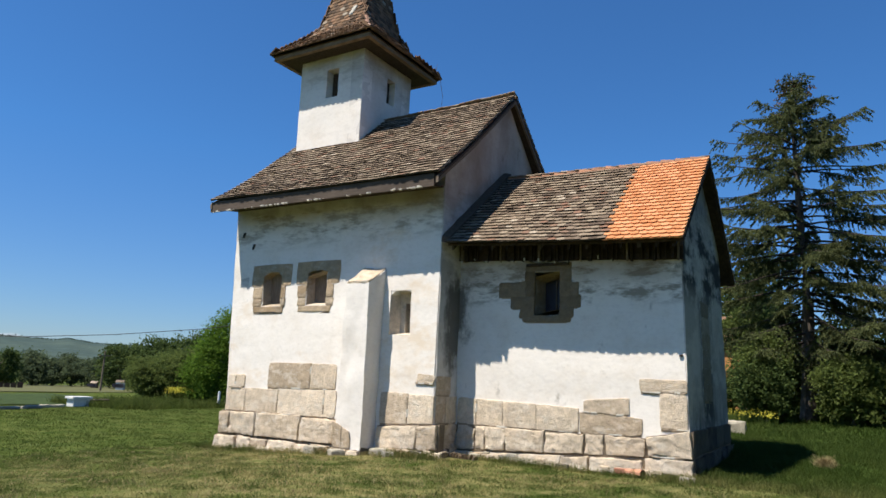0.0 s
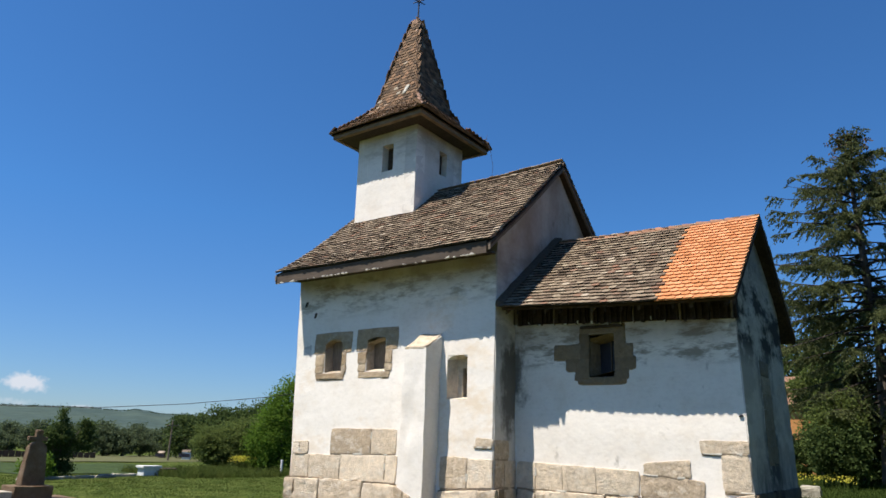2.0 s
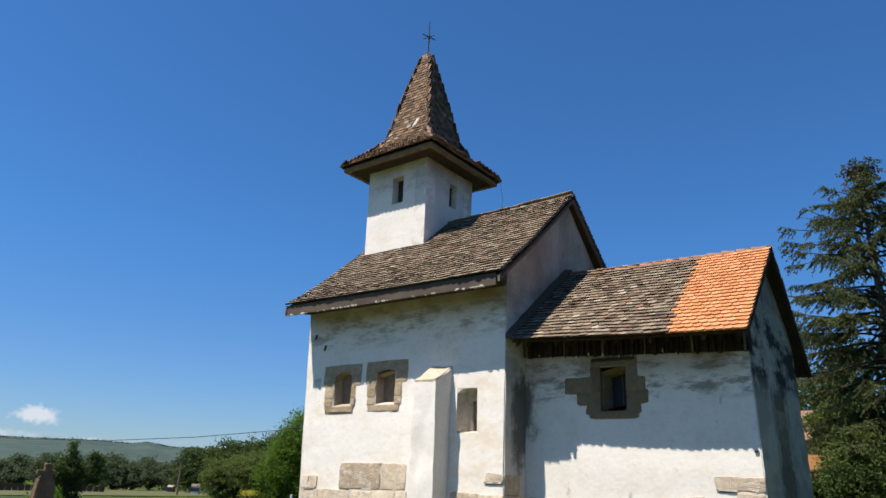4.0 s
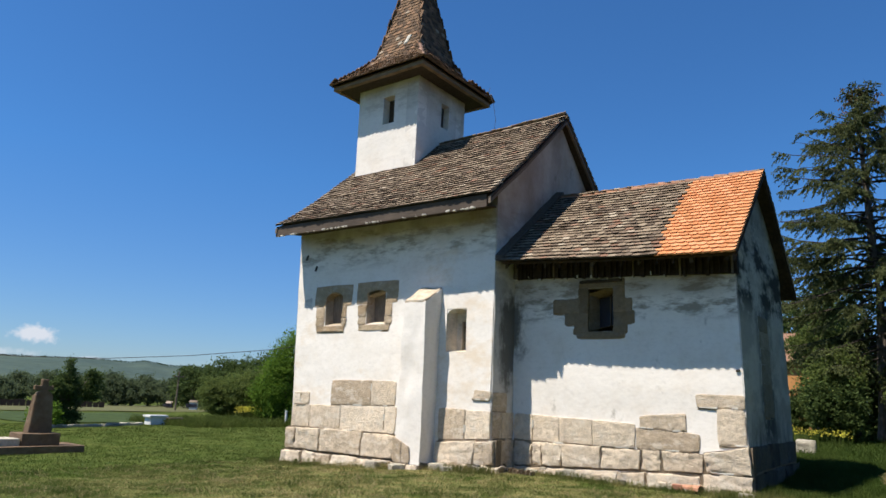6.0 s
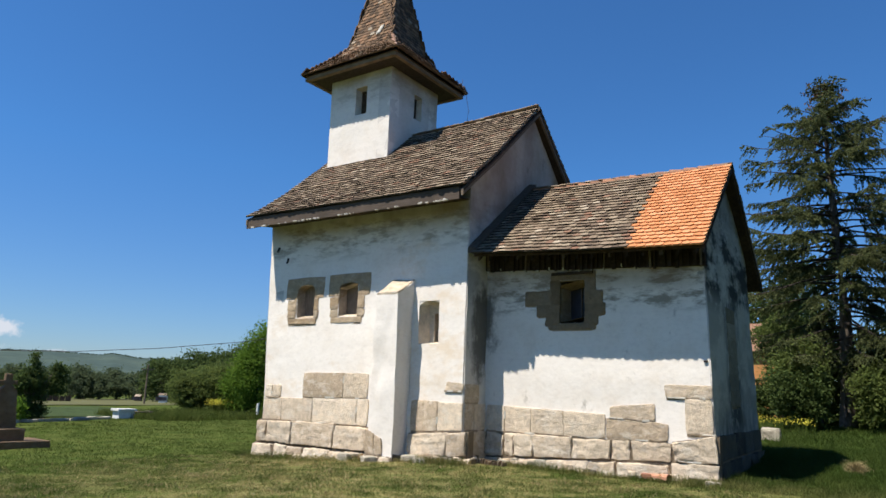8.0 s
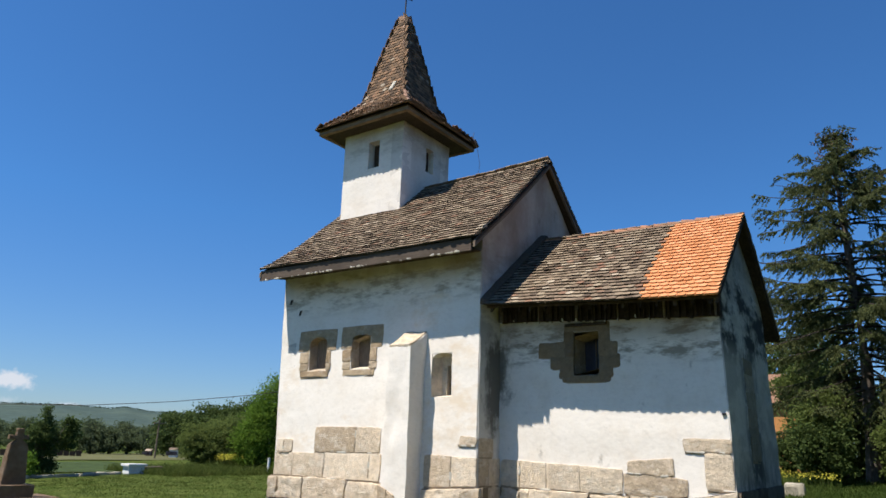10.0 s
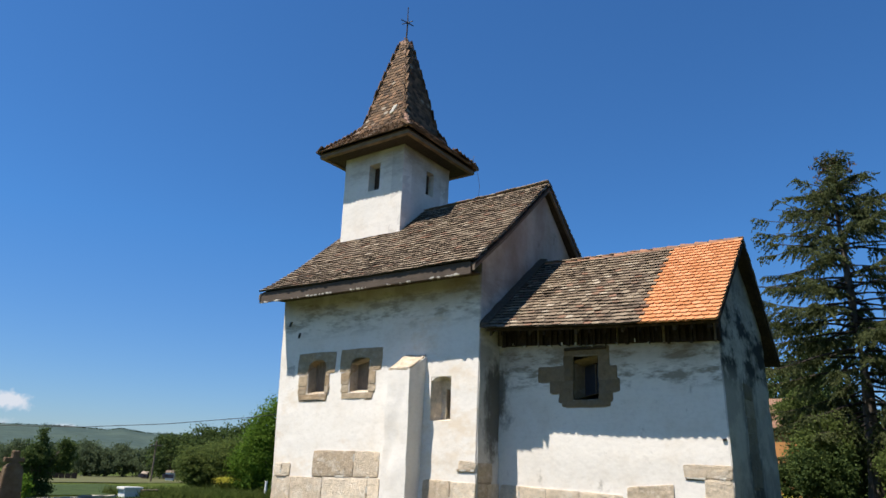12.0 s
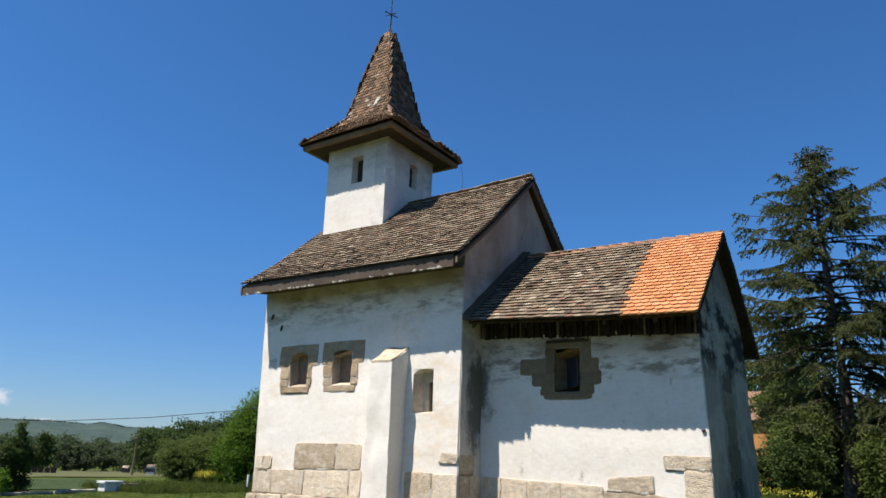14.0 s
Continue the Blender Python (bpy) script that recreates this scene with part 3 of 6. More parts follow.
build_ground()


# ---- the church ----
church = thing("church", (0, 0, 0), "small whitewashed medieval stone church with shingled roofs and a spired tower", "church")

NAVE_W, NAVE_RIDGE_Y = 4.97, 2.168


def nave_face(u, z):
    return (u, -0.815 - 0.030 * (6.4 - z), z)


def nave_west_x(z):
    return -11.64 - 0.083 * z


def nave_east_x(z):
    return -5.23 + 0.012 * (6.4 - z) + 0.065 * max(0.0, z - 6.4)


def nave_front(u, z):
    """The battered south wall; u runs from the west corner (0) to the east corner (1)."""
    return nave_face(lerp(nave_west_x(z) + 0.02, nave_east_x(z) - 0.025, u), z)


def share(x, z):
    return (x - nave_west_x(z)) / (nave_east_x(z) - nave_west_x(z))


nave_holes = [(share(-10.80, 3.8), share(-10.12, 3.8), 3.36, 4.28, 0.9),
              (share(-9.22, 3.8), share(-8.55, 3.8), 3.36, 4.26, 0.9),
              (share(-6.52, 3.1), share(-5.93, 3.1), 2.62, 3.66, 0.55)]
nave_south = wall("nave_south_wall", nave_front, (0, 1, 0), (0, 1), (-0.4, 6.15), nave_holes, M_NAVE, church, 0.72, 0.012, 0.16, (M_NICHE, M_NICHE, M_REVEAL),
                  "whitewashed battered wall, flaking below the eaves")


def gable_wall(name, xs, y0, y1, z_eave, ridge_y, z_ridge, z_base, material, thick, label, batter=0.0, north=0.0):
    """An end wall with its gable: xs(z) is its outer face, thick goes inwards (sign included)."""
    bm = bmesh.new()
    ny, nz = 26, 34
    def pt(i, j, inner):
        y = lerp(y0(z_eave), y1, i / ny)
        top = piecewise([(y0(z_eave), z_eave), (ridge_y, z_ridge), (y1, z_eave + north)], y)
        z = lerp(z_base, top, j / nz)
        y += (y0(z) - y0(z_eave)) * max(0.0, 1 - i / 4)
        y = y + batter * max(0.0, 4.0 - z) * max(0.0, 2 * i / ny - 1)
        p = Vector((xs(z), y, z))
        if inner:
            p.x += thick
        else:
            p.x += noise.noise(p * 1.4) * 0.02 + noise.noise(p * 4.3) * 0.01
        return bm.verts.new(p)
    grids = [[[pt(i, j, inner) for j in range(nz + 1)] for i in range(ny + 1)] for inner in (0, 1)]
    for g in grids:
        for i in range(ny):
            for j in range(nz):
                bm.faces.new((g[i][j], g[i + 1][j], g[i + 1][j + 1], g[i][j + 1]))
    a, b = grids
    for i in range(ny):
        bm.faces.new((a[i][nz], a[i + 1][nz], b[i + 1][nz], b[i][nz]))
    for j in range(nz):
        for i in (0, ny):
            bm.faces.new((a[i][j], a[i][j + 1], b[i][j + 1], b[i][j]))
    ob = part(name, bm, material, church, label)
    ob.data.polygons.foreach_set("use_smooth", [True] * len(ob.data.polygons))
    ob.data.set_sharp_from_angle(angle=radians(40))
    return ob


nave_east = gable_wall("nave_east_wall", nave_east_x, lambda z: nave_face(0, min(z, 6.4))[1] + 0.022, 5.14, 6.70, NAVE_RIDGE_Y, 9.22, -0.4, M_GABLE, -0.6, "whitewashed gable wall, stained and greyed for its shaded side", 0.03, 0.12)
gable_wall("nave_west_wall", nave_west_x, lambda z: nave_face(0, min(z, 6.4))[1] + 0.008, 5.14, 6.70, NAVE_RIDGE_Y, 9.22, -0.5, M_GABLE, 0.6, "whitewashed gable wall", 0.03, 0.12)
wall("nave_north_wall", lambda u, z: (u, 5.14, z), (0, -1, 0), (-11.9, -5.3), (-0.4, 6.3), [], M_NAVE, church, 0.7, 0.012, 0.5)


def chancel_east_x(z):
    return 0.045 - 0.022 * z


def chancel_front(u, z):
    return (lerp(-5.25, chancel_east_x(z) - 0.025, u), -0.012 * (2.2 - z), z)


def c_share(x, z):
    return (x + 5.25) / (chancel_east_x(z) + 5.25)


chancel_holes = [(c_share(-3.30, 3.6), c_share(-2.61, 3.6), 3.13, 4.12, 0.72)]
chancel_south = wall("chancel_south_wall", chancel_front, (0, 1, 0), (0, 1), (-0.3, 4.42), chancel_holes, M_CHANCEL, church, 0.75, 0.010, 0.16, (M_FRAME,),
                     "whitewashed wall with flaked plaster and bare corner stones")
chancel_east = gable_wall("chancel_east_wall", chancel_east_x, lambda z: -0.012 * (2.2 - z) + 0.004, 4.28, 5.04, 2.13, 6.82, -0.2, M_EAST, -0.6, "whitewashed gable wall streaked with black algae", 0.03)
wall("chancel_north_wall", lambda u, z: (u, 4.28, z), (0, -1, 0), (-5.2, -0.2), (-0.3, 4.6), [], M_CHANCEL, church, 0.6, 0.012, 0.5)

# tower
TX, TY = -10.586, 2.168


def tower_half(z):
    return 1.235 + 0.004 * (z - 8.6)


def tower_side(sx, sy):
    """A face of the tower whose outward direction is (sx, sy)."""
    def f(u, z):
        h = tower_half(z)
        return (TX + sx * h - sy * u * h, TY + sy * h + sx * u * h, z)
    return f


south_hole = [(-0.145, 0.235, 9.98, 10.90, 0.9)]
east_hole = [(-0.02, 0.32, 10.05, 10.87, 0.9)]
for title, sx, sy, holes in (("tower_south_wall", 0, -1, south_hole), ("tower_east_wall", 1, 0, east_hole), ("tower_north_wall", 0, 1, []), ("tower_west_wall", -1, 0, [])):
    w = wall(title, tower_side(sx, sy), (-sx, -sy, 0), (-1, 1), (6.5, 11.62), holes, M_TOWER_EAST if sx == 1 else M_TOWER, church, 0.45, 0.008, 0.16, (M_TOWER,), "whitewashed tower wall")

# window fittings
def window_fitting(parent, a, b, name="window_frame"):
    """A dark pane in a slim timber frame between corners a and b (an upright rectangle, along x)."""
    bm = bmesh.new()
    (x0, y, z0), (x1, _, z1) = a, b
    for c, d in (((x0, z0), (x0 + 0.05, z1)), ((x1 - 0.05, z0), (x1, z1)), ((x0 + 0.05, z0), (x1 - 0.05, z0 + 0.05)), ((x0 + 0.05, z1 - 0.05), (x1 - 0.05, z1)),
                 (((x0 + x1) / 2 - 0.015, z0 + 0.05), ((x0 + x1) / 2 + 0.015, z1 - 0.05))):
        slab(bm, (c[0], y - 0.04, c[1]), (d[0], y + 0.03, d[1]), 0.006)
    fr = part(name, bm, M_WOOD, parent, "slim weathered timber frame")
    bm = bmesh.new()
    slab(bm, (x0 + 0.04, y - 0.006, z0 + 0.04), (x1 - 0.04, y + 0.006, z1 - 0.04))
    part("pane", bm, M_GLASSDARK, fr, "dark dusty pane")


window_fitting(church, (-3.33, 0.60, 3.09), (-2.585, 0.60, 4.155))
for x0, x1 in ((-10.82, -10.10), (-9.24, -8.53)):
    bm = bmesh.new()
    slab(bm, (x0, -0.60, 3.34), (x1, -0.54, 4.30), 0.0, 0.008, 3, None, 9)
    part("window_back", bm, M_BOARD, nave_south, "brown boarding deep in the window niche")
bm = bmesh.new()
for x0, x1, z0, z1 in ((-6.54, -6.33, 2.60, 3.68), (-6.12, -5.90, 2.60, 3.68), (-6.33, -6.12, 3.38, 3.68)):
    slab(bm, (x0, -0.56, z0), (x1, -0.48, z1), 0.0, 0.004, 2, None, 4)
part("window_back", bm, M_REVEAL, nave_south, "limewashed recess with a narrow dark slit")


def cut_stone(parent, face, u0, u1, z0, z1, proud, material, seed, deep=0.08, soft=0.0):
    stone_rows(parent, face, [((u0, u1), (z0, z0), (z1, z1), proud)], (0, -1, 0), deep, -0.9 * soft if soft else 0.0015, material, seed, soft)


flat_chancel = lambda u, z: (u, -0.012 * (2.2 - z), z)
# dressed stones round the chancel's window
for k, (u0, u1, z0, z1) in enumerate(((-3.42, -2.47, 4.14, 4.29), (-3.46, -3.30, 3.56, 4.12), (-3.58, -3.30, 3.10, 3.55), (-4.10, -3.50, 3.56, 3.88),
                                      (-3.82, -3.58, 3.30, 3.55), (-2.61, -2.44, 3.56, 4.12), (-2.44, -2.28, 3.56, 3.84), (-2.61, -2.40, 3.10, 3.30),
                                      (-2.61, -2.22, 3.31, 3.56), (-3.48, -2.46, 3.00, 3.105))):
    cut_stone(chancel_south, flat_chancel, u0, u1, z0, z1, 0.021, M_FRAME_DARK, 300 + k, 0.08, 0.045)
bm = bmesh.new()
slab(bm, (-3.44, -0.055, 4.225), (-2.45, 0.05, 4.285), 0.008, 0.008, 3)
part("drip_stone", bm, M_SOFFIT, chancel_south, "dark weathered ledge over the window")
# the two square windows of the nave
for k, (x0, x1, o0, o1) in enumerate(((-11.22, -9.80, -10.80, -10.12), (-9.60, -8.17, -9.22, -8.55))):
    for j, (u0, u1, z0, z1) in enumerate(((x0 + 0.08, o0, 3.57, 3.89), (o1, x1 - 0.16, 3.57, 3.89),
                                          (x0 + 0.10, o0, 3.36, 3.56), (o1, x1 - 0.14, 3.36, 3.56), (x0 + 0.14, x1 - 0.20, 3.19, 3.35))):
        cut_stone(nave_south, nave_face, u0, u1, z0, z1, 0.018, M_FRAME, 340 + 20 * k + j)
    bm = bmesh.new()
    slab(bm, (o0 + 0.01, -0.88, 3.30), (o1 - 0.01, -0.35, 3.37), 0.01, 0.006, 1, lambda co: (co.x, co.y, co.z + (co.y + 0.88) * 0.3))
    part("window_sill", bm, M_STONE, nave_south, "pale sloping stone sill")

def arch_head(parent, x0, x1, z1, h, depth, material):
    """The two corner pieces that round off the top of an opening."""
    mid = (x0 + x1) / 2
    bm = bmesh.new()
    for side in (x0, x1):
        arc = [(mid + (side - mid) * math.sin(a), z1 - h + h * math.cos(a)) for a in [math.pi / 2 * k / 6 for k in range(7)]]
        flat = arc + [(side + (0.02 if side == x1 else -0.02), z1 - h), (side + (0.02 if side == x1 else -0.02), z1 + 0.02), (mid, z1 + 0.02)]
        rows = [[bm.verts.new(Vector(nave_face(u, z)) + Vector((0, dy, 0))) for u, z in flat] for dy in (0.012, depth)]
        n = len(flat)
        bm.faces.new(rows[0])
        bm.faces.new(rows[1][::-1])
        for k in range(n):
            bm.faces.new((rows[0][k], rows[0][(k + 1) % n], rows[1][(k + 1) % n], rows[1][k]))
    part("arch_head", bm, material, parent)


def lintel(parent, x0, x1, o0, o1, z0, z1, top, h):
    """A broad stone over a window with the round head of the opening cut into it."""
    mid = (o0 + o1) / 2
    bm = bmesh.new()
    for side, edge in ((o0, x0), (o1, x1)):
        arc = [(mid + (side - mid) * math.sin(a), z1 - h + h * math.cos(a)) for a in [math.pi / 2 * k / 7 for k in range(8)]]
        flat = arc + [(side, z0), (edge, z0 + 0.02), (edge - (side - edge) * 0.06, lerp(z0, top, 0.55)), (edge, top), (mid, top + 0.015)]
        rows = [[bm.verts.new(Vector(nave_face(u, z)) + Vector((0, dy, 0)) + noise.noise_vector(Vector((u, 0, z)) * 5) * 0.012) for u, z in flat] for dy in (-0.010, 0.5)]
        n = len(flat)
        bm.faces.new(rows[0])
        bm.faces.new(rows[1][::-1])
        for k in range(n):
            bm.faces.new((rows[0][k], rows[0][(k + 1) % n], rows[1][(k + 1) % n], rows[1][k]))
    part("lintel", bm, M_FRAME, parent, "broad stone lintel with a rounded head")


lintel(nave_south, -11.22, -9.80, -10.80, -10.12, 3.89, 4.28, 4.47, 0.20)
lintel(nave_south, -9.60, -8.17, -9.22, -8.55, 3.89, 4.26, 4.49, 0.10)
arch_head(nave_south, -6.52, -5.93, 3.66, 0.10, 0.4, M_NAVE)

# masonry of the plinths
nave_rows_west = [
    ((-11.84, -11.02, -10.55, -9.95, -9.02, -8.55, -7.95, -7.42), (-0.52, -0.42), (0.0, -0.01), 0.15),
    ((-11.80, -11.42, -10.47, -8.96, -7.88, -7.42), (0.03, 0.03), (0.61, 0.62), 0.10),
    ((-11.70, -10.98, -9.82, -8.30, -7.92), (0.61, 0.62), (1.20, 1.28), 0.024),
    ((-11.69, -11.40, -11.06), (1.20, 1.21), (1.54, 1.56), 0.024),
    ((-10.25, -8.80, -7.97), (1.24, 1.29), (1.90, 1.91), 0.024)]
nave_rows_east = [
    ((-6.62, -5.80, -4.88), (-0.35, -0.3), (-0.04, 0.10), 0.12),
    ((-6.62, -5.52, -4.99), (0.05, 0.14), (0.56, 0.68), 0.12),
    ((-6.62, -5.85, -5.16), (0.58, 0.68), (1.32, 1.29), 0.024),
    ((-5.66, -5.17), (1.54, 1.54), (1.77, 1.74), 0.024)]
stone_rows(nave_south, nave_face, nave_rows_west, (0, -1, 0), 0.25, 0.008, None, 1)
stone_rows(nave_south, nave_face, nave_rows_east, (0, -1, 0), 0.25, 0.008, None, 60)
chancel_rows = [
    ((-5.10, -4.66, -4.21, -3.53, -2.57, -1.97, -0.83, 0.10), (-0.35, -0.3), (0.07, 0.34), 0.10),
    ((-5.12, -4.62, -4.37, -3.86, -2.94, -2.07, -1.64, -0.80), (0.11, 0.33), (0.655, 0.685), 0.062),
    ((-0.79, 0.09), (0.33, 0.37), (0.72, 0.88), 0.07),
    ((-5.12, -4.62, -3.95, -3.15, -2.19), (0.67, 0.68), (1.27, 1.20), 0.024),
    ((-2.185, -0.86), (0.685, 0.70), (1.12, 1.06), 0.024),
    ((-2.10, -1.13), (1.115, 1.075), (1.36, 1.45), 0.024),
    ((-0.54, 0.012), (0.87, 0.88), (1.57, 1.57), 0.024),
    ((-0.93, 0.006), (1.572, 1.572), (1.84, 1.86), 0.024)]
stone_rows(chancel_south, flat_chancel, chancel_rows, (0, -1, 0), 0.25, 0.008, None, 100)
# the return of the nave beside the chancel, and the foot of the east wall
ret = lambda u, z: (nave_east_x(z), u, z)
stone_rows(nave_east, ret, [((-0.93, -0.40, 0.0), (-0.3, -0.3), (0.14, 0.14), 0.08), ((-0.93, -0.35, 0.0), (0.15, 0.15), (0.66, 0.66), 0.06),
                            ((-0.93, -0.5, 0.0), (0.68, 0.68), (1.28, 1.28), 0.02), ((-0.93, -0.30), (1.30, 1.30), (1.72, 1.72), 0.02)], (1, 0, 0), 0.2, 0.012, None, 160)
est = lambda u, z: (chancel_east_x(z), u, z)
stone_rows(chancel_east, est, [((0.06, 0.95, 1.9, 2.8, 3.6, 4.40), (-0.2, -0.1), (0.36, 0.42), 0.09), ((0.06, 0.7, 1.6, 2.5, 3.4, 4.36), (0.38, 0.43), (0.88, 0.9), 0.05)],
           (1, 0, 0), 0.2, 0.012, M_STONE_DARK, 190)


# a narrow walled-up window in the chancel's east wall: a column of squared stones
for k, (z0, z1) in enumerate(((1.42, 1.78), (1.79, 2.12), (2.13, 2.52), (2.53, 2.86), (2.87, 3.24), (3.25, 3.58))):
    stone_rows(chancel_east, est, [((1.58 + 0.03 * (k % 2), 2.46 - 0.04 * (k % 3)), (z0, z0), (z1, z1), 0.014)], (1, 0, 0), 0.08, 0.004, M_FRAME_EAST, 260 + k)


# lumps of lime mortar left in the joints of the plinths
rnd = random.Random(710)
for parent, face, rows, count in ((nave_south, nave_face, nave_rows_west, 5), (nave_south, nave_face, nave_rows_east, 5), (chancel_south, flat_chancel, chancel_rows, 6)):
    for joints, low, top, proud in rows[2:]:
        for k in range(count):
            u = lerp(joints[0] + 0.1, joints[-1] - 0.1, rnd.random())
            z = lerp(low[0], low[1], (u - joints[0]) / (joints[-1] - joints[0]))
            if rnd.random() < 0.4 and len(joints) > 2:
                u = rnd.choice(joints[1:-1])
                z += rnd.uniform(0.15, 0.8) * (top[0] - low[0])
                w, h = rnd.uniform(0.012, 0.03), rnd.uniform(0.03, 0.10)
            else:
                w, h = rnd.uniform(0.05, 0.16), rnd.uniform(0.010, 0.024)
            px, py, pz = face(u, z)
            bm = bmesh.new()
            slab(bm, (px - w, py - proud - 0.006, pz - h), (px + w, py + 0.06, pz + h), 0.006, 0.014, 2, None, k)
            part("mortar_lump", bm, rnd.choice((M_LIME, M_JOINT)), parent)


# rubble and broken brick packed under the lowest courses
rnd = random.Random(640)
for parent, x0, x1, y, count in ((nave_south, -11.75, -7.6, -1.12, 16), (nave_south, -6.62, -4.95, -1.12, 9), (chancel_south, -4.95, -2.2, -0.12, 12), (chancel_south, -2.2, -0.2, -0.12, 5)):
    for k in range(count):
        x = lerp(x0, x1, (k + rnd.uniform(0.1, 0.9)) / count)
        s = rnd.uniform(0.06, 0.15)
        z = ground_z(x, y) + rnd.uniform(-0.03, 0.10)
        bm = bmesh.new()
        slab(bm, (x - s, y - rnd.uniform(0.02, 0.09), z - s * 0.6), (x + s, y + 0.25, z + s * rnd.uniform(0.3, 0.7)), 0.02, 0.022, 2, None, k)
        part("rubble_stone", bm, rnd.choice((M_STONE, M_STONE, M_ROUGH, M_STONE_DARK, M_BRICK)), parent)


# the buttress against the nave
def build_buttress():
    bm = bmesh.new()
    def shape(co):
        z = co.z
        grow = 0.02 * max(0.0, 3.7 - z)
        return (co.x + (grow * 0.4 if co.x > -7 else -grow * 0.4), co.y - grow * 0.3 if co.y < -1.2 else co.y, z)
    made = slab(bm, (-7.42, -1.50, -0.35), (-6.74, -0.80, 3.78), 0, 0)
    for v in made:
        if v.co.z > 3 and v.co.y > -1:
            v.co.z = 4.22
    bmesh.ops.subdivide_edges(bm, edges=bm.edges[:], cuts=21, use_grid_fill=True)
    for v in bm.verts:
        v.co = Vector(shape(v.co))
        v.co += noise.noise_vector(v.co * 1.6) * 0.035 + noise.noise_vector(v.co * 5) * 0.014
    b = part("buttress", bm, M_BUTTRESS, church, "whitewashed masonry buttress with a sloping stone cap")
    b.data.polygons.foreach_set("use_smooth", [True] * len(b.data.polygons))
    b.data.set_sharp_from_angle(angle=radians(40))
    bm = bmesh.new()
    slab(bm, (-7.40, -1.50, 0), (-6.76, -0.82, 0.07), 0.02, 0.03, 4, lambda co: (co.x, co.y, co.z + 3.765 + (co.y + 1.50) * 0.63))
    part("cap_stone", bm, M_STONE, b, "worn sandstone cap")
    face = lambda u, z: (u, -1.53, z)
    stone_rows(b, face, [((-7.50, -7.06, -6.70), (-0.42, -0.42), (0.02, 0.02), 0.06), ((-7.52, -7.24, -6.98), (0.03, 0.03), (0.62, 0.40), 0.025)], (0, -1, 0), 0.3, 0.012, None, 220)
    stone_rows(b, lambda u, z: (-6.72, u, z), [((-1.54, -1.22, -0.96), (-0.42, -0.42), (0.10, 0.04), 0.03)], (1, 0, 0), 0.2, 0.012, M_STONE_DARK, 240)


build_buttress()

# ---- roofs ----
TILE_W, TILE_L, TILE_T = 0.178, 0.33, 0.020


def tile_template(round_end, lift, thick):
    """A beaver-tail tile with its rounded lower end, lying along +y."""
    w = TILE_W / 2 - 0.003
    e = round_end
    outline = [(w, TILE_L), (-w, TILE_L), (-w, e), (-w * 0.8, e * 0.4), (-w * 0.42, e * 0.08), (0, 0), (w * 0.42, e * 0.08), (w * 0.8, e * 0.4), (w, e)]
    up = lambda y: lift * (1 - y / TILE_L)
    verts = [(x, y, up(y) + thick) for x, y in outline] + [(x, y, up(y)) for x, y in outline]
    n = len(outline)
    faces = [list(range(n))[::-1], [n + i for i in range(n)]] + [[i, (i + 1) % n, n + (i + 1) % n, n + i] for i in range(n)]
    return verts, [f[::-1] for f in faces]


TILE_V, TILE_F = tile_template(0.056, 0.060, 0.032)
OLD_V, OLD_F = tile_template(0.024, 0.066, 0.036)
NAVE_V, NAVE_F = tile_template(0.022, 0.062, 0.034)
SPIRE_V, SPIRE_F = tile_template(0.036, 0.046, 0.028)


def tile_places(surface, length, rise, seed, course=0.168, inside=None, jitter=1.0):
    """Matrices for the tiles of a slope: surface(u, s) with u along the eaves and s up the slope in metres."""
    rnd = random.Random(seed)
    out = []
    for c in range(-1, int((rise + 0.02) / course)):
        # the lowest course is laid double
        s = max(0, c) * course + (0.012 if c < 0 else 0.0)
        shift = TILE_W / 2 if c % 2 else 0.0
        row = [min(max(k * TILE_W + shift + TILE_W / 2, TILE_W / 2), length - TILE_W / 2) for k in range(-1, math.ceil(length / TILE_W))]
        for u in sorted(set(row)):
            if inside and not inside(u, s):
                continue
            p = Vector(surface(u, s))
            ex = (Vector(surface(u + 0.05, s)) - Vector(surface(u - 0.05, s))).normalized()
            ey = (Vector(surface(u, s + 0.1)) - p).normalized()
            ez = ex.cross(ey).normalized()
            ey = ez.cross(ex)
            m = Matrix((ex, ey, ez)).transposed().to_4x4()
            sag = (-0.02 if c < 0 else 0.0) + (noise.noise(p * 0.8) * 0.02 + noise.noise(p * 2.6) * 0.008) * jitter
            m.translation = p + ez * (sag + rnd.uniform(-0.003, 0.006) * jitter) + ey * rnd.gauss(0, 0.0055) * jitter + ex * rnd.gauss(0, 0.003)
            m = m @ Matrix.Rotation(rnd.gauss(0, 0.016) * jitter, 4, "Z") @ Matrix.Rotation(rnd.gauss(0, 0.02) * jitter, 4, "X") @ Matrix.Rotation(rnd.gauss(0, 0.015) * jitter, 4, "Y")
            out.append((u, s, m))
    return out


def shade_tails(me):
    """Gives the tail edges of beaver-tail tiles a near-black tone for the shade between courses."""
    me.materials.append(M_TAIL_SHADE)
    me.polygons.foreach_set("material_index", [1 if 4 <= k % 11 <= 9 else 0 for k in range(len(me.polygons))])
    return me


def tile_mesh(name, material, verts, faces):
    me = mesh_from(name, verts, faces)
    me.materials.append(material)
    return me


def stamped_tiles(verts, faces, places, material, tail_shade=True):
    me = stamped("roof_tiles", verts, faces, places)
    me.materials.append(material)
    return shade_tails(me) if tail_shade else me


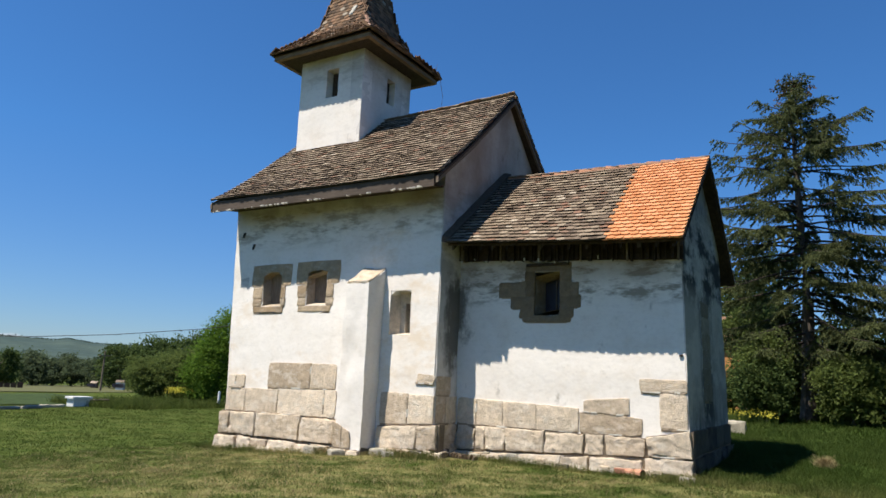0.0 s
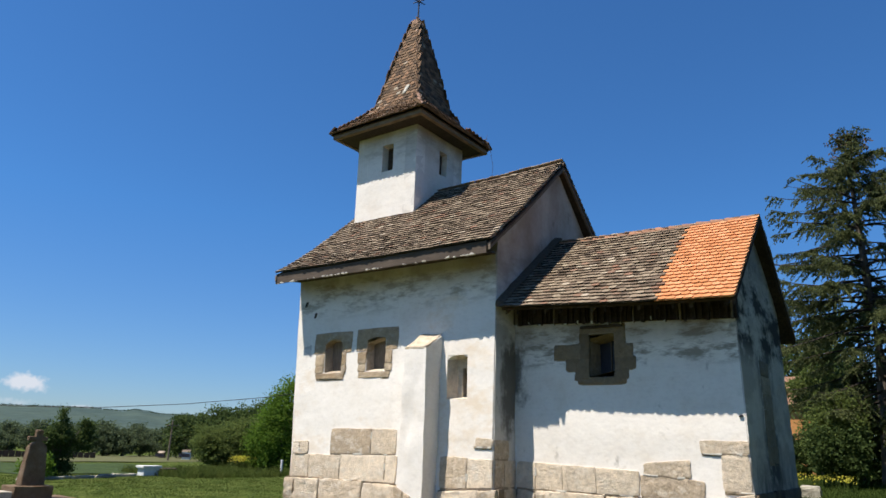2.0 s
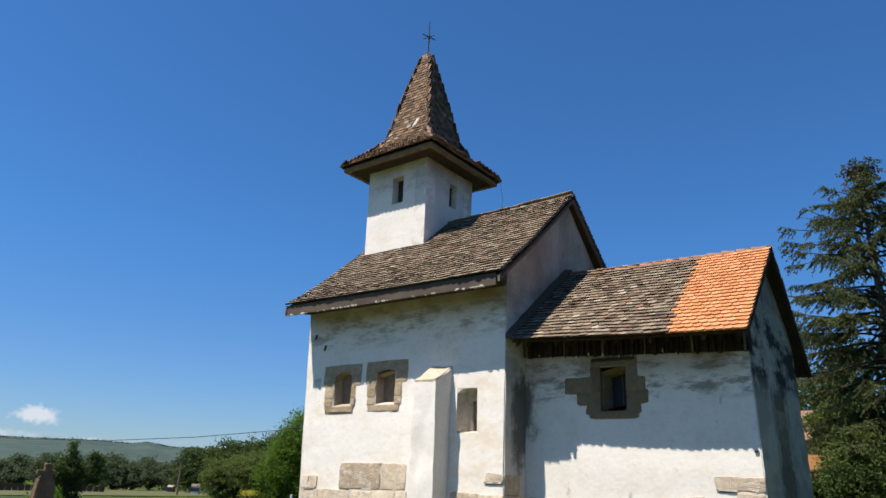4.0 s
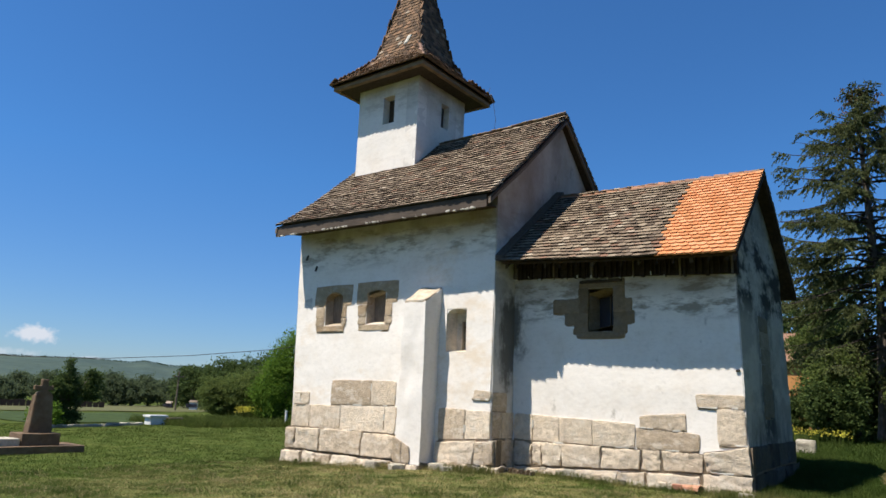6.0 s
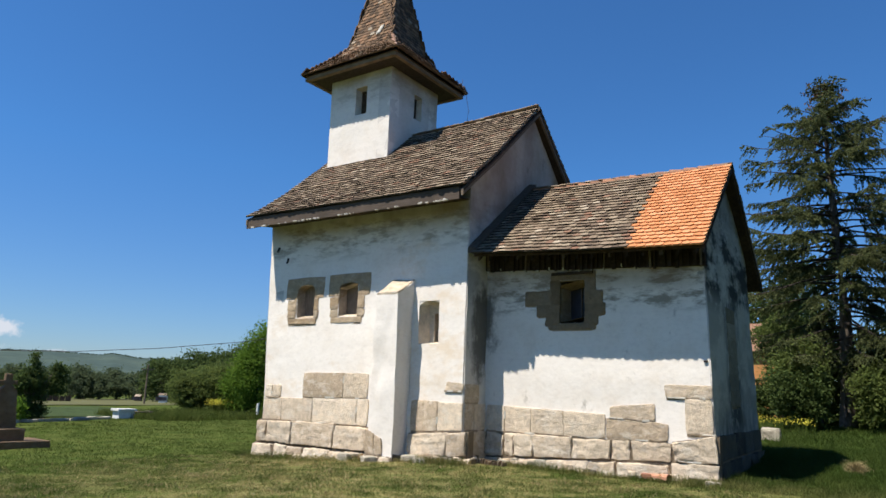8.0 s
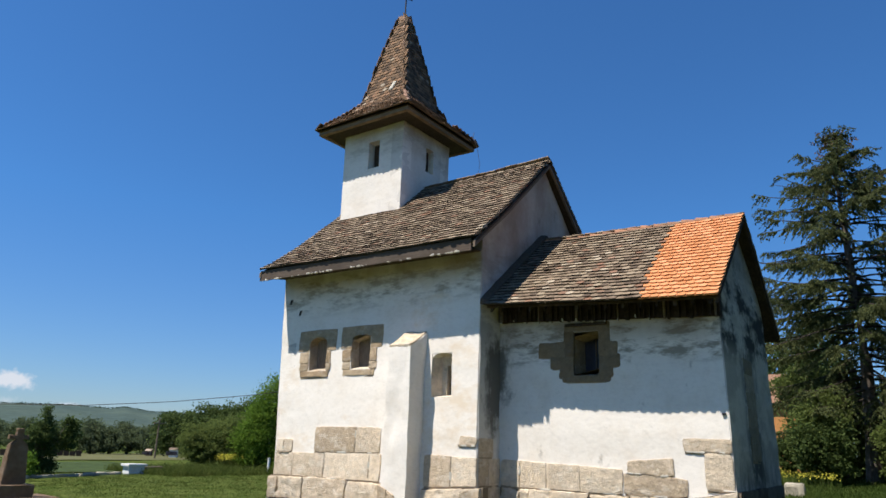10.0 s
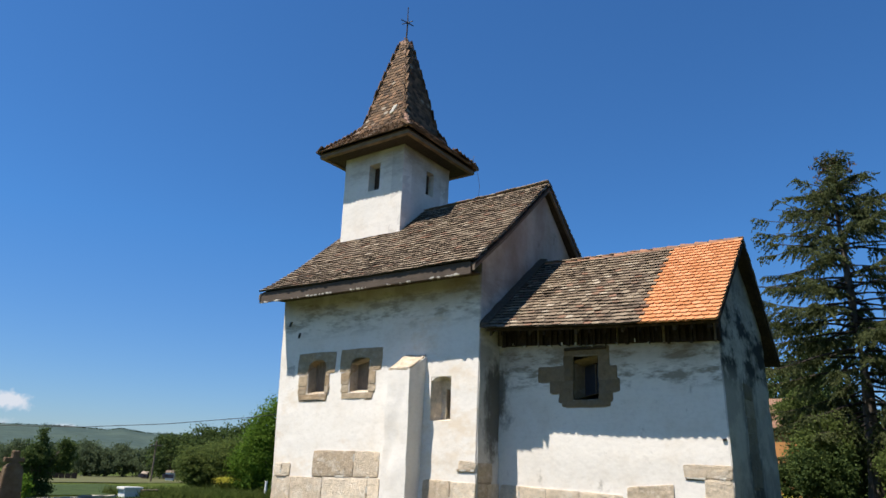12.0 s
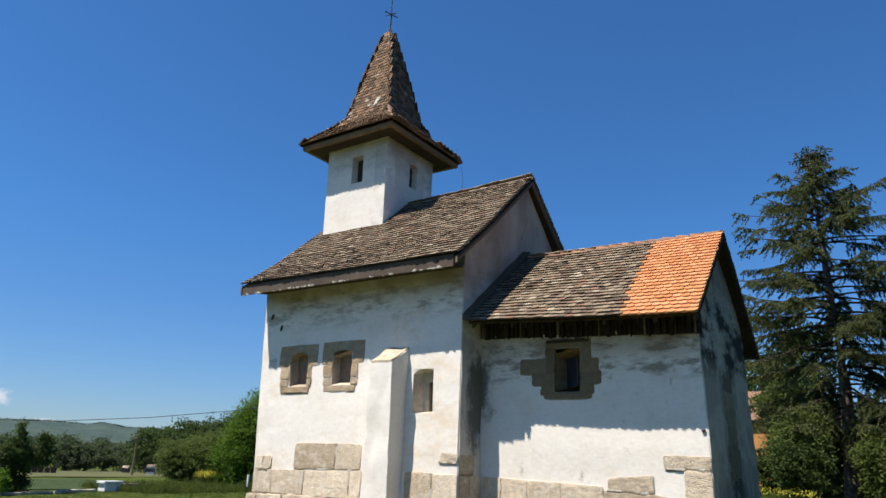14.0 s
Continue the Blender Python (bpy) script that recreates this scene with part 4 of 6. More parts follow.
def slope_from(profile, x0, x1):
    """A slope running along x whose section is a list of (y, z) from the eaves up. profile(x) gives the section."""
    def f(u, s):
        x = x0 + u
        sec = profile(x)
        left = s
        for (ya, za), (yb, zb) in zip(sec, sec[1:]):
            d = math.hypot(yb - ya, zb - za)
            if left <= d or (yb, zb) == sec[-1]:
                return (x, ya + (yb - ya) * left / d, za + (zb - za) * left / d)
            left -= d
    sec = profile((x0 + x1) / 2)
    return f, sum(math.hypot(b[0] - a[0], b[1] - a[1]) for a, b in zip(sec, sec[1:]))


def deck(name, surface, length, rise, parent, drop=0.04, thick=0.05, label="", inset=0.05):
    """The boarding under the tiles, as a thin curved slab."""
    bm = bmesh.new()
    nu, ns = 8, 10
    tops = [[Vector(surface(length * i / nu, lerp(inset, rise, j / ns))) - Vector((0, 0, drop)) for j in range(ns + 1)] for i in range(nu + 1)]
    a = [[bm.verts.new(p) for p in row] for row in tops]
    b = [[bm.verts.new(p - Vector((0, 0, thick))) for p in row] for row in tops]
    for i in range(nu):
        for j in range(ns):
            bm.faces.new((a[i][j], a[i + 1][j], a[i + 1][j + 1], a[i][j + 1]))
            bm.faces.new((b[i][j], b[i][j + 1], b[i + 1][j + 1], b[i + 1][j]))
    for i in range(nu):
        for j in (0, ns):
            bm.faces.new((a[i][j], a[i + 1][j], b[i + 1][j], b[i][j]))
    for j in range(ns):
        for i in (0, nu):
            bm.faces.new((a[i][j], a[i][j + 1], b[i][j + 1], b[i][j]))
    return part(name, bm, M_DARKWOOD, parent, label)


def mirrored(profile, ridge_y, wider=1.0):
    return lambda x: [(ridge_y + (ridge_y - y) * wider, z) for y, z in profile(x)]


def north_surface(profile, ridge_y, x0, x1, wider=1.0):
    f, rise = slope_from(mirrored(profile, ridge_y, wider), x0, x1)
    return (lambda u, s: f((x1 - x0) - u, s)), rise


def ridge_template(r0, r1, length, sides=7):
    pts = []
    for y, r in ((0.0, r0), (length, r1)):
        for k in range(sides + 1):
            a = math.pi * (-0.08 + 1.16 * k / sides)
            pts.append((math.cos(a) * r, y, math.sin(a) * r))
        for k in range(sides + 1):
            a = math.pi * (-0.08 + 1.16 * k / sides)
            pts.append((math.cos(a) * (r - 0.018), y, math.sin(a) * (r - 0.018)))
    n = sides + 1
    faces = []
    for k in range(sides):
        faces += [(k, k + 1, 2 * n + k + 1, 2 * n + k), (n + k, 3 * n + k, 3 * n + k + 1, n + k + 1), (k, n + k, n + k + 1, k + 1), (2 * n + k, 2 * n + k + 1, 3 * n + k + 1, 3 * n + k)]
    return pts, faces


def ridge_line(parent, a, b, mesh, seed, step=0.34, up=Vector((0, 0, 1)), label=""):
    """Half-round tiles lapped along the line from a to b."""
    rnd = random.Random(seed)
    a, b = Vector(a), Vector(b)
    d = (b - a).normalized()
    ex = d.cross(up).normalized()
    ez = ex.cross(d)
    for k in range(int((b - a).length / step)):
        m = Matrix((ex, d, ez)).transposed().to_4x4()
        m.translation = a + d * k * step + ez * rnd.uniform(-0.01, 0.01)
        m = m @ Matrix.Rotation(rnd.gauss(0.03, 0.02), 4, "X") @ Matrix.Rotation(rnd.gauss(0, 0.03), 4, "Z")
        o = link_mesh("ridge_tile", mesh, M_RIDGE, parent)
        o.matrix_basis = m


RIDGE_V, RIDGE_F = ridge_template(0.138, 0.085, 0.39)
HIP_V, HIP_F = ridge_template(0.090, 0.076, 0.30)
RIDGE_MESH = mesh_from("ridge_tile", RIDGE_V, RIDGE_F)
RIDGE_MESH.materials.append(M_RIDGE)
HIP_MESH = mesh_from("hip_tile", HIP_V, HIP_F)
HIP_MESH.materials.append(M_HIP)
OLD_RIDGE_MESH = mesh_from("ridge_tile", RIDGE_V, RIDGE_F)
OLD_RIDGE_MESH.materials.append(M_OLD_RIDGE)

# nave roof, flattening towards the eaves
NX0, NX1, NORTH_WIDER = -12.20, -4.87, 1.09


def nave_section(x):
    k = (x - NX0) / (NX1 - NX0)
    dip = 0.05 * math.sin(math.pi * k)
    return [(-1.777 + 0.10 * k, 6.165 - 0.03 * k - dip * 0.5), (-1.16, 6.585 - 0.02 * k - dip), (-0.30, 7.25 - dip), (NAVE_RIDGE_Y, 9.43 - dip)]


nave_surface, nave_rise = slope_from(nave_section, NX0, NX1)
nave_roof = deck("nave_roof", nave_surface, NX1 - NX0, nave_rise, church, 0.05, 0.06, "weathered grey-brown clay tile roof with lichen")
ns, nr = north_surface(nave_section, NAVE_RIDGE_Y, NX0, NX1, NORTH_WIDER)
deck("roof_boarding", ns, NX1 - NX0, nr, nave_roof, 0.05, 0.06)
near_tower = lambda u, s: not (abs(nave_surface(u, s)[0] - TX) < 1.15 and abs(nave_surface(u, s)[1] - TY) < 1.15)
places = [m for u, s, m in tile_places(nave_surface, NX1 - NX0, nave_rise, 11, 0.172, near_tower, 1.1)] + [m for u, s, m in tile_places(ns, NX1 - NX0, nr, 12, 0.172, None, 1.1)]
tagged(link_mesh("roof_tiles", stamped_tiles(NAVE_V, NAVE_F, places, M_OLD), M_OLD, nave_roof), "weathered beaver-tail clay tiles", kind="stuff")
ridge_line(nave_roof, (-9.3, NAVE_RIDGE_Y, 9.30), (NX1 + 0.02, NAVE_RIDGE_Y, 9.34), OLD_RIDGE_MESH, 13)

# timber at the nave's eaves and verges
def board(name, a, b, up, thick, parent, material, label="", wear=0.01, side=None):
    """A plank from a to b: up is its height vector, side its thickness vector."""
    a, b, up = Vector(a), Vector(b), Vector(up)
    side = Vector(side) if side else (b - a).cross(up).normalized() * thick
    bm = bmesh.new()
    slab(bm, (0, 0, 0), (1, 1, 1), 0.0, 0, 0, lambda co: a + (b - a) * co.x + side * co.y + up * co.z)
    bmesh.ops.subdivide_edges(bm, edges=bm.edges[:], cuts=7, use_grid_fill=True)
    for v in bm.verts:
        v.co += noise.noise_vector(v.co * 1.7) * wear
    return part(name, bm, material, parent, label)


board("fascia_board", (NX0 + 0.02, -1.70, 5.88), (NX1 - 0.14, -1.61, 5.87), (0, 0, 0.29), 0.05, nave_roof, M_FASCIA, "weathered timber fascia, darkened for the tiles' shade", 0.014)
board("soffit_board", (NX0 + 0.02, -1.70, 5.98), (-5.26, -1.61, 5.97), (0, 0.95, 0.13), 0.03, nave_roof, M_DARKWOOD)
for x in (NX0 + 0.01, NX1 - 0.07):
    sec = nave_section(x)
    for sgn in (1, -1):
        flip = (lambda y: y) if sgn == 1 else (lambda y: NAVE_RIDGE_Y + (NAVE_RIDGE_Y - y) * NORTH_WIDER)
        for (ya, za), (yb, zb) in zip(sec, sec[1:]):
            board("verge_board", (x, flip(ya), za - 0.20), (x, flip(yb), zb - 0.20), (0, 0, 0.15), 0.05, nave_roof, M_WOOD, "", 0.006, (0.06, 0, 0))
rnd = random.Random(5)
for k in range(56):
    x = rnd.choice((-11.9, -11.7, -11.5, -10.9, -10.2, -9.6, -8.5, -7.4, -6.9, -6.1, -5.5)) + rnd.gauss(0, 0.14)
    bm = bmesh.new()
    s = rnd.uniform(0.010, 0.034)
    yy = 0.09 * (x - NX0) / (NX1 - NX0)
    slab(bm, (x - s, -1.77 + yy, 5.865), (x + s, -1.71 + yy, 5.875 + s * rnd.uniform(0.6, 1.4)), 0.008, 0.014, 1, None, k)
    part("pale_crumb", bm, M_LIME, nave_roof)

# chancel roof, its eaves rising towards the nave
CX0, CX1, CR_Y = -5.06, 0.17, 2.12


def chancel_section(x):
    k = (CX1 - x) / (CX1 - CX0)
    dip = 0.03 * math.sin(math.pi * k)
    return [(-0.90 - 0.055 * k, 4.44 + 0.23 * k - dip), (CR_Y, 6.97 + 0.03 * k - dip)]


chancel_surface, chancel_rise = slope_from(chancel_section, CX0, CX1)
chancel_roof = deck("chancel_roof", chancel_surface, CX1 - CX0, chancel_rise, church, 0.05, 0.05, "old grey-brown tile roof with a new orange patch", 0.16)
cn, cnr = north_surface(chancel_section, CR_Y, CX0, CX1)
deck("roof_boarding", cn, CX1 - CX0, cnr, chancel_roof, 0.05, 0.05)
new_tile = tile_mesh("tile", M_NEW, TILE_V, TILE_F)
old_tile = shade_tails(tile_mesh("tile", M_OLD_SINGLE, OLD_V, OLD_F))
chancel_places = tile_places(chancel_surface, CX1 - CX0, chancel_rise, 21, 0.160)
even_places = tile_places(chancel_surface, CX1 - CX0, chancel_rise, 21, 0.160, None, 0.4)
loose = []
count_old = 0
for (u, s, m), (_, _, even) in zip(chancel_places, even_places):
    x = CX0 + u
    edge = -1.40 - 0.05 * (s / chancel_rise)
    if x > edge:
        o = link_mesh("tile", new_tile, M_NEW, chancel_roof)
        o.matrix_basis = even
    elif x > edge - 0.95 and count_old < 110:
        count_old += 1
        m = m @ Matrix.Rotation(random.Random(count_old).gauss(0, 0.03), 4, "X")
        o = link_mesh("tile", old_tile, M_OLD_SINGLE, chancel_roof)
        o.matrix_basis = m
    else:
        loose.append(m @ Matrix.Rotation(random.Random(int(u * 977 + s * 3571)).gauss(0, 0.03), 4, "X"))
loose += [m for u, s, m in tile_places(cn, CX1 - CX0, cnr, 22, 0.160)]
tagged(link_mesh("roof_tiles", stamped_tiles(OLD_V, OLD_F, loose, M_OLD), M_OLD, chancel_roof), "weathered beaver-tail clay tiles", kind="stuff")
ridge_line(chancel_roof, (CX0 + 0.05, CR_Y, 6.96), (CX1 + 0.02, CR_Y, 6.92), RIDGE_MESH, 23)
# dark uneven strip along the joint of chancel roof and nave gable
bm = bmesh.new()
slab(bm, (0, 0, 0), (1, 1, 1), 0, 0, 0, lambda co: (lerp(-5.20, -4.98, co.x), lerp(-0.90, CR_Y + 0.05, co.y), lerp(4.76, 7.13, co.y) + co.z * 0.14 - (0.05 if co.x > 0.5 else 0.0)))
bmesh.ops.subdivide_edges(bm, edges=bm.edges[:], cuts=12, use_grid_fill=True)
for v in bm.verts:
    v.co += noise.noise_vector(v.co * 4) * 0.03
part("junction_strip", bm, M_JUNCTION, chancel_roof, "dark strip along the joint with the nave's gable")
for flip in ((lambda y: y), (lambda y: 2 * CR_Y - y)):
    board("verge_board", (CX1 - 0.08, flip(-0.80), 4.525 - 0.17), (CX1 - 0.08, flip(CR_Y), 6.97 - 0.17), (0, 0, 0.12), 0.05, chancel_roof, M_DARKWOOD, "dark timber verge board", 0.006, (0.055, 0, 0))
# rafter feet in the open eaves, and the plate behind them, toned near black for shade
for k in range(15):
    x = lerp(-5.05, 0.0, k / 14) + random.Random(k).uniform(-0.05, 0.05)
    z = chancel_section(x)[0][1]
    half = random.Random(k + 40).uniform(0.022, 0.040)
    bm = bmesh.new()
    slab(bm, (-half, 0.16, -0.15), (half, 1.25, 0.0), 0.008, 0.006, 1, lambda co: (x + co.x, -0.855 + co.y, z - 0.07 + co.z + co.y * 0.84), k)
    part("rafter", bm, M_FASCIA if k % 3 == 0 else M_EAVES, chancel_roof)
board("wall_plate", (-5.2, -0.05, 4.45), (-0.02, -0.05, 4.23), (0, 0, 0.44), 0.2, chancel_roof, M_EAVES, "plank closing the eaves, near black for the gap's shade", 0.012, (0, 0.16, 0))
rnd = random.Random(8)
for k in range(46):
    x = lerp(-5.12, -0.08, (k + rnd.uniform(0.1, 0.9)) / 46)
    z = lerp(4.45, 4.23, (x + 5.2) / 5.18)
    half = rnd.uniform(0.012, 0.045)
    low = z + rnd.uniform(-0.06, 0.02)
    bm = bmesh.new()
    slab(bm, (x - half, -0.13, low), (x + half, -0.08, z + 0.36), 0.006, 0.008, 1, None, k)
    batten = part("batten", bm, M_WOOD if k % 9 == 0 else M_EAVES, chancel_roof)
    # pale chips stand in for timber tips that catch the sun
    if k % 3 == 0 and x < -1.2:
        bm = bmesh.new()
        slab(bm, (x - half * 0.9, -0.14, low - 0.012), (x + half * rnd.uniform(0.2, 0.9), -0.09, low + rnd.uniform(0.02, 0.06)), 0.006, 0.010, 1, None, k)
        part("pale_crumb", bm, M_LIME, batten, "pale chip for a sunlit timber end")

# the spire: a flared pyramid of tiles
SPIRE_Z = [(11.44, 1.965), (11.87, 1.52), (12.13, 1.25), (12.53, 0.93), (13.10, 0.77), (13.85, 0.625), (15.10, 0.35), (15.95, 0.15), (16.20, 0.08)]


def spire_point(s):
    """Half width and height at s metres up the middle of a face."""
    left = s
    for (za, ra), (zb, rb) in zip(SPIRE_Z, SPIRE_Z[1:]):
        d = math.hypot(ra - rb, zb - za)
        if left <= d:
            return lerp(ra, rb, left / d), lerp(za, zb, left / d)
        left -= d
    return SPIRE_Z[-1][1], SPIRE_Z[-1][0]


SPIRE_RISE = sum(math.hypot(a[1] - b[1], b[0] - a[0]) for a, b in zip(SPIRE_Z, SPIRE_Z[1:]))
bm = bmesh.new()
rings = []
for z, r in SPIRE_Z:
    rings.append([bm.verts.new((TX + sx * (r - 0.05), TY + sy * (r - 0.05), z - 0.02)) for sx, sy in ((-1, -1), (1, -1), (1, 1), (-1, 1))])
for a, b in zip(rings, rings[1:]):
    for k in range(4):
        bm.faces.new((a[k], a[(k + 1) % 4], b[(k + 1) % 4], b[k]))
bm.faces.new(rings[-1])
bm.faces.new(rings[0][::-1])
spire = part("spire", bm, M_DARKWOOD, church, "steep flared pyramid spire of brown clay tiles")
places = []
for k, (dx, dy) in enumerate(((0, -1), (1, 0), (0, 1), (-1, 0))):
    def face(u, s, dx=dx, dy=dy):
        r, z = spire_point(s)
        v = u - 2.0
        return (TX + dx * r - dy * v, TY + dy * r + dx * v, z)
    places += [m for u, s, m in tile_places(face, 4.0, SPIRE_RISE - 0.1, 30 + k, 0.132, lambda u, s: abs(u - 2.0) < spire_point(s + 0.1)[0] + 0.05, 0.8)]
tagged(link_mesh("roof_tiles", stamped_tiles(SPIRE_V, SPIRE_F, places, M_SPIRE, False), M_SPIRE, spire), "brown clay tiles with a few pale ones", kind="stuff")
for sx, sy in ((1, -1), (-1, -1), (1, 1), (-1, 1)):
    for (za, ra), (zb, rb) in zip(SPIRE_Z[2:], SPIRE_Z[3:]):
        ridge_line(spire, (TX + sx * (ra - 0.045), TY + sy * (ra - 0.045), za - 0.01), (TX + sx * (rb - 0.045), TY + sy * (rb - 0.045), zb + 0.15), HIP_MESH, int(za * 10), 0.26, Vector((sx, sy, 0.6)))
    for (za, ra), (zb, rb) in zip(SPIRE_Z[:2], SPIRE_Z[1:3]):
        ridge_line(spire, (TX + sx * (ra - 0.1), TY + sy * (ra - 0.1), za + 0.06), (TX + sx * rb, TY + sy * rb, zb + 0.12), HIP_MESH, int(za * 10), 0.36, Vector((0, 0, 1)))
E_R = 1.87
for k, (dx, dy) in enumerate(((0, -1), (1, 0), (0, 1), (-1, 0))):
    a = (TX + dx * E_R + dy * E_R, TY + dy * E_R - dx * E_R, 11.295)
    b = (TX + dx * E_R - dy * E_R, TY + dy * E_R + dx * E_R, 11.295)
    board("eaves_beam", a, b, (0, 0, 0.155), 0.1, spire, M_BEAM, "weathered timber eaves beam", 0.01, (-dx * 0.13, -dy * 0.13, 0))
bm = bmesh.new()
slab(bm, (TX - E_R + 0.06, TY - E_R + 0.06, 11.33), (TX + E_R - 0.06, TY + E_R - 0.06, 11.38))
part("soffit", bm, M_SOFFIT, spire, "timber soffit boards")
bm = bmesh.new()
tube(bm, [(TX, TY, 16.10), (TX + 0.01, TY, 17.0), (TX, TY, 17.72)], [0.035, 0.026, 0.016], 8)
cross = part("cross", bm, M_IRON, spire, "thin wrought-iron cross")
bm = bmesh.new()
tube(bm, [(TX - 0.02, TY - 0.34, 17.0), (TX, TY, 17.06), (TX + 0.02, TY + 0.34, 17.12)], [0.018, 0.022, 0.018], 8)
tube(bm, [(TX - 0.26, TY, 17.09), (TX, TY, 17.06), (TX + 0.26, TY, 17.03)], [0.016, 0.02, 0.016], 8)
part("cross_arm", bm, M_IRON, cross)
bm = bmesh.new()
bmesh.ops.create_uvsphere(bm, u_segments=10, v_segments=7, radius=0.09, matrix=Matrix.Translation((TX, TY, 16.20)))
part("finial", bm, M_IRON, spire)
bm = bmesh.new()
slab(bm, (0, 0, 0), (1, 1, 1), 0.05, 0.02, 2, lambda co: (TX + 0.22 + co.x * 0.17 + co.z * 0.14, TY - 0.95 + co.y * 0.07 + co.z * 0.08, 12.82 + co.z * 0.34), 3)
part("lime_patch", bm, M_LIME, spire, "white lime mortar patch beside the hip")
# lightning wire beside the tower
bm = bmesh.new()
tube(bm, [(-8.42, 3.55, 11.75), (-8.35, 3.4, 11.5), (-8.12, 3.3, 11.05), (-8.0, 3.3, 10.45), (-8.0, 3.2, 9.9), (-8.0, 2.6, 9.2)], [0.007] * 6, 5)
part("lightning_wire", bm, M_IRON, spire)
# dark panels stand in for the unlit depth of the tower openings
for a, b in (((TX - 0.24, TY - 0.96, 9.94), (TX + 0.34, TY - 0.92, 10.94)), ((TX + 0.98, TY - 0.06, 10.0), (TX + 1.02, TY + 0.44, 10.92))):
    bm = bmesh.new()
    slab(bm, a, b, 0.005)
    part("shutter", bm, M_DARKWOOD, church, "dark panel for the unlit depth of the opening")
# small holes left by scaffold poles and a hook
for x, z, f, tall in ((-11.74, 5.38, nave_face, 0.075), (-11.32, 5.02, nave_face, 0.075), (-0.10, 2.30, flat_chancel, 0.022)):
    bm = bmesh.new()
    px, py, pz = f(x, z)
    slab(bm, (px - 0.032, py - 0.04, pz - tall), (px + 0.032, py + 0.05, pz + tall), 0.012, 0.01, 1, lambda co: (co.x + (co.z - pz) * 0.35, co.y, co.z))
    part("iron_stub", bm, M_IRON, church)


# ---- the churchyard and what lies round it ----
def grass_mesh(name, spots, height, width, seed, lean=0.5):
    """Loose grass blades, one tapered face each, at the (x, y, z) spots."""
    g = np.random.default_rng(seed)
    n = len(spots)
    a = g.uniform(0, 2 * np.pi, n)
    x, y = spots[:, 0], spots[:, 1]
    clump = np.sin(x * 2.1 + 1.7 * np.sin(y * 1.3)) * np.sin(y * 2.7 + 1.3 * np.sin(x * 1.9)) + 0.7 * np.sin(x * 6.3 + 2 * np.sin(y * 4.1)) * np.sin(y * 7.1 + 1.5 * np.sin(x * 5.3))
    h = height * g.uniform(0.45, 1.25, n) * np.clip(0.95 + 0.34 * clump, 0.45, 1.9)
    w = width * g.uniform(0.6, 1.3, n)
    side = np.stack([np.cos(a), np.sin(a), np.zeros(n)], 1) * w[:, None] / 2
    b = g.uniform(0, 2 * np.pi, n)
    tip = np.stack([np.cos(b) * h * lean * g.uniform(0.2, 1.6, n), np.sin(b) * h * lean * g.uniform(0.2, 1.6, n), h], 1)
    base = spots - np.array([0, 0, 0.01])
    quad = np.stack([base - side, base + side, base + tip + side * 0.25, base + tip - side * 0.25], 1)
    return bulk_mesh(name, quad, 4)


def heights(xy):
    return np.array([ground_z(x, y) for x, y in xy])


def on_building(x, y):
    return ((x > -12.0) & (x < -5.1) & (y > -0.98) & (y < 5.3)) | ((x > -5.3) & (x < 0.08) & (y > -0.05) & (y < 4.4)) | ((x > -7.5) & (x < -6.7) & (y > -1.6) & (y < 0)) | ((y + 0.05 * (x + 2.7) < -10.60) & (y > -12.6) & (x < -1.6))


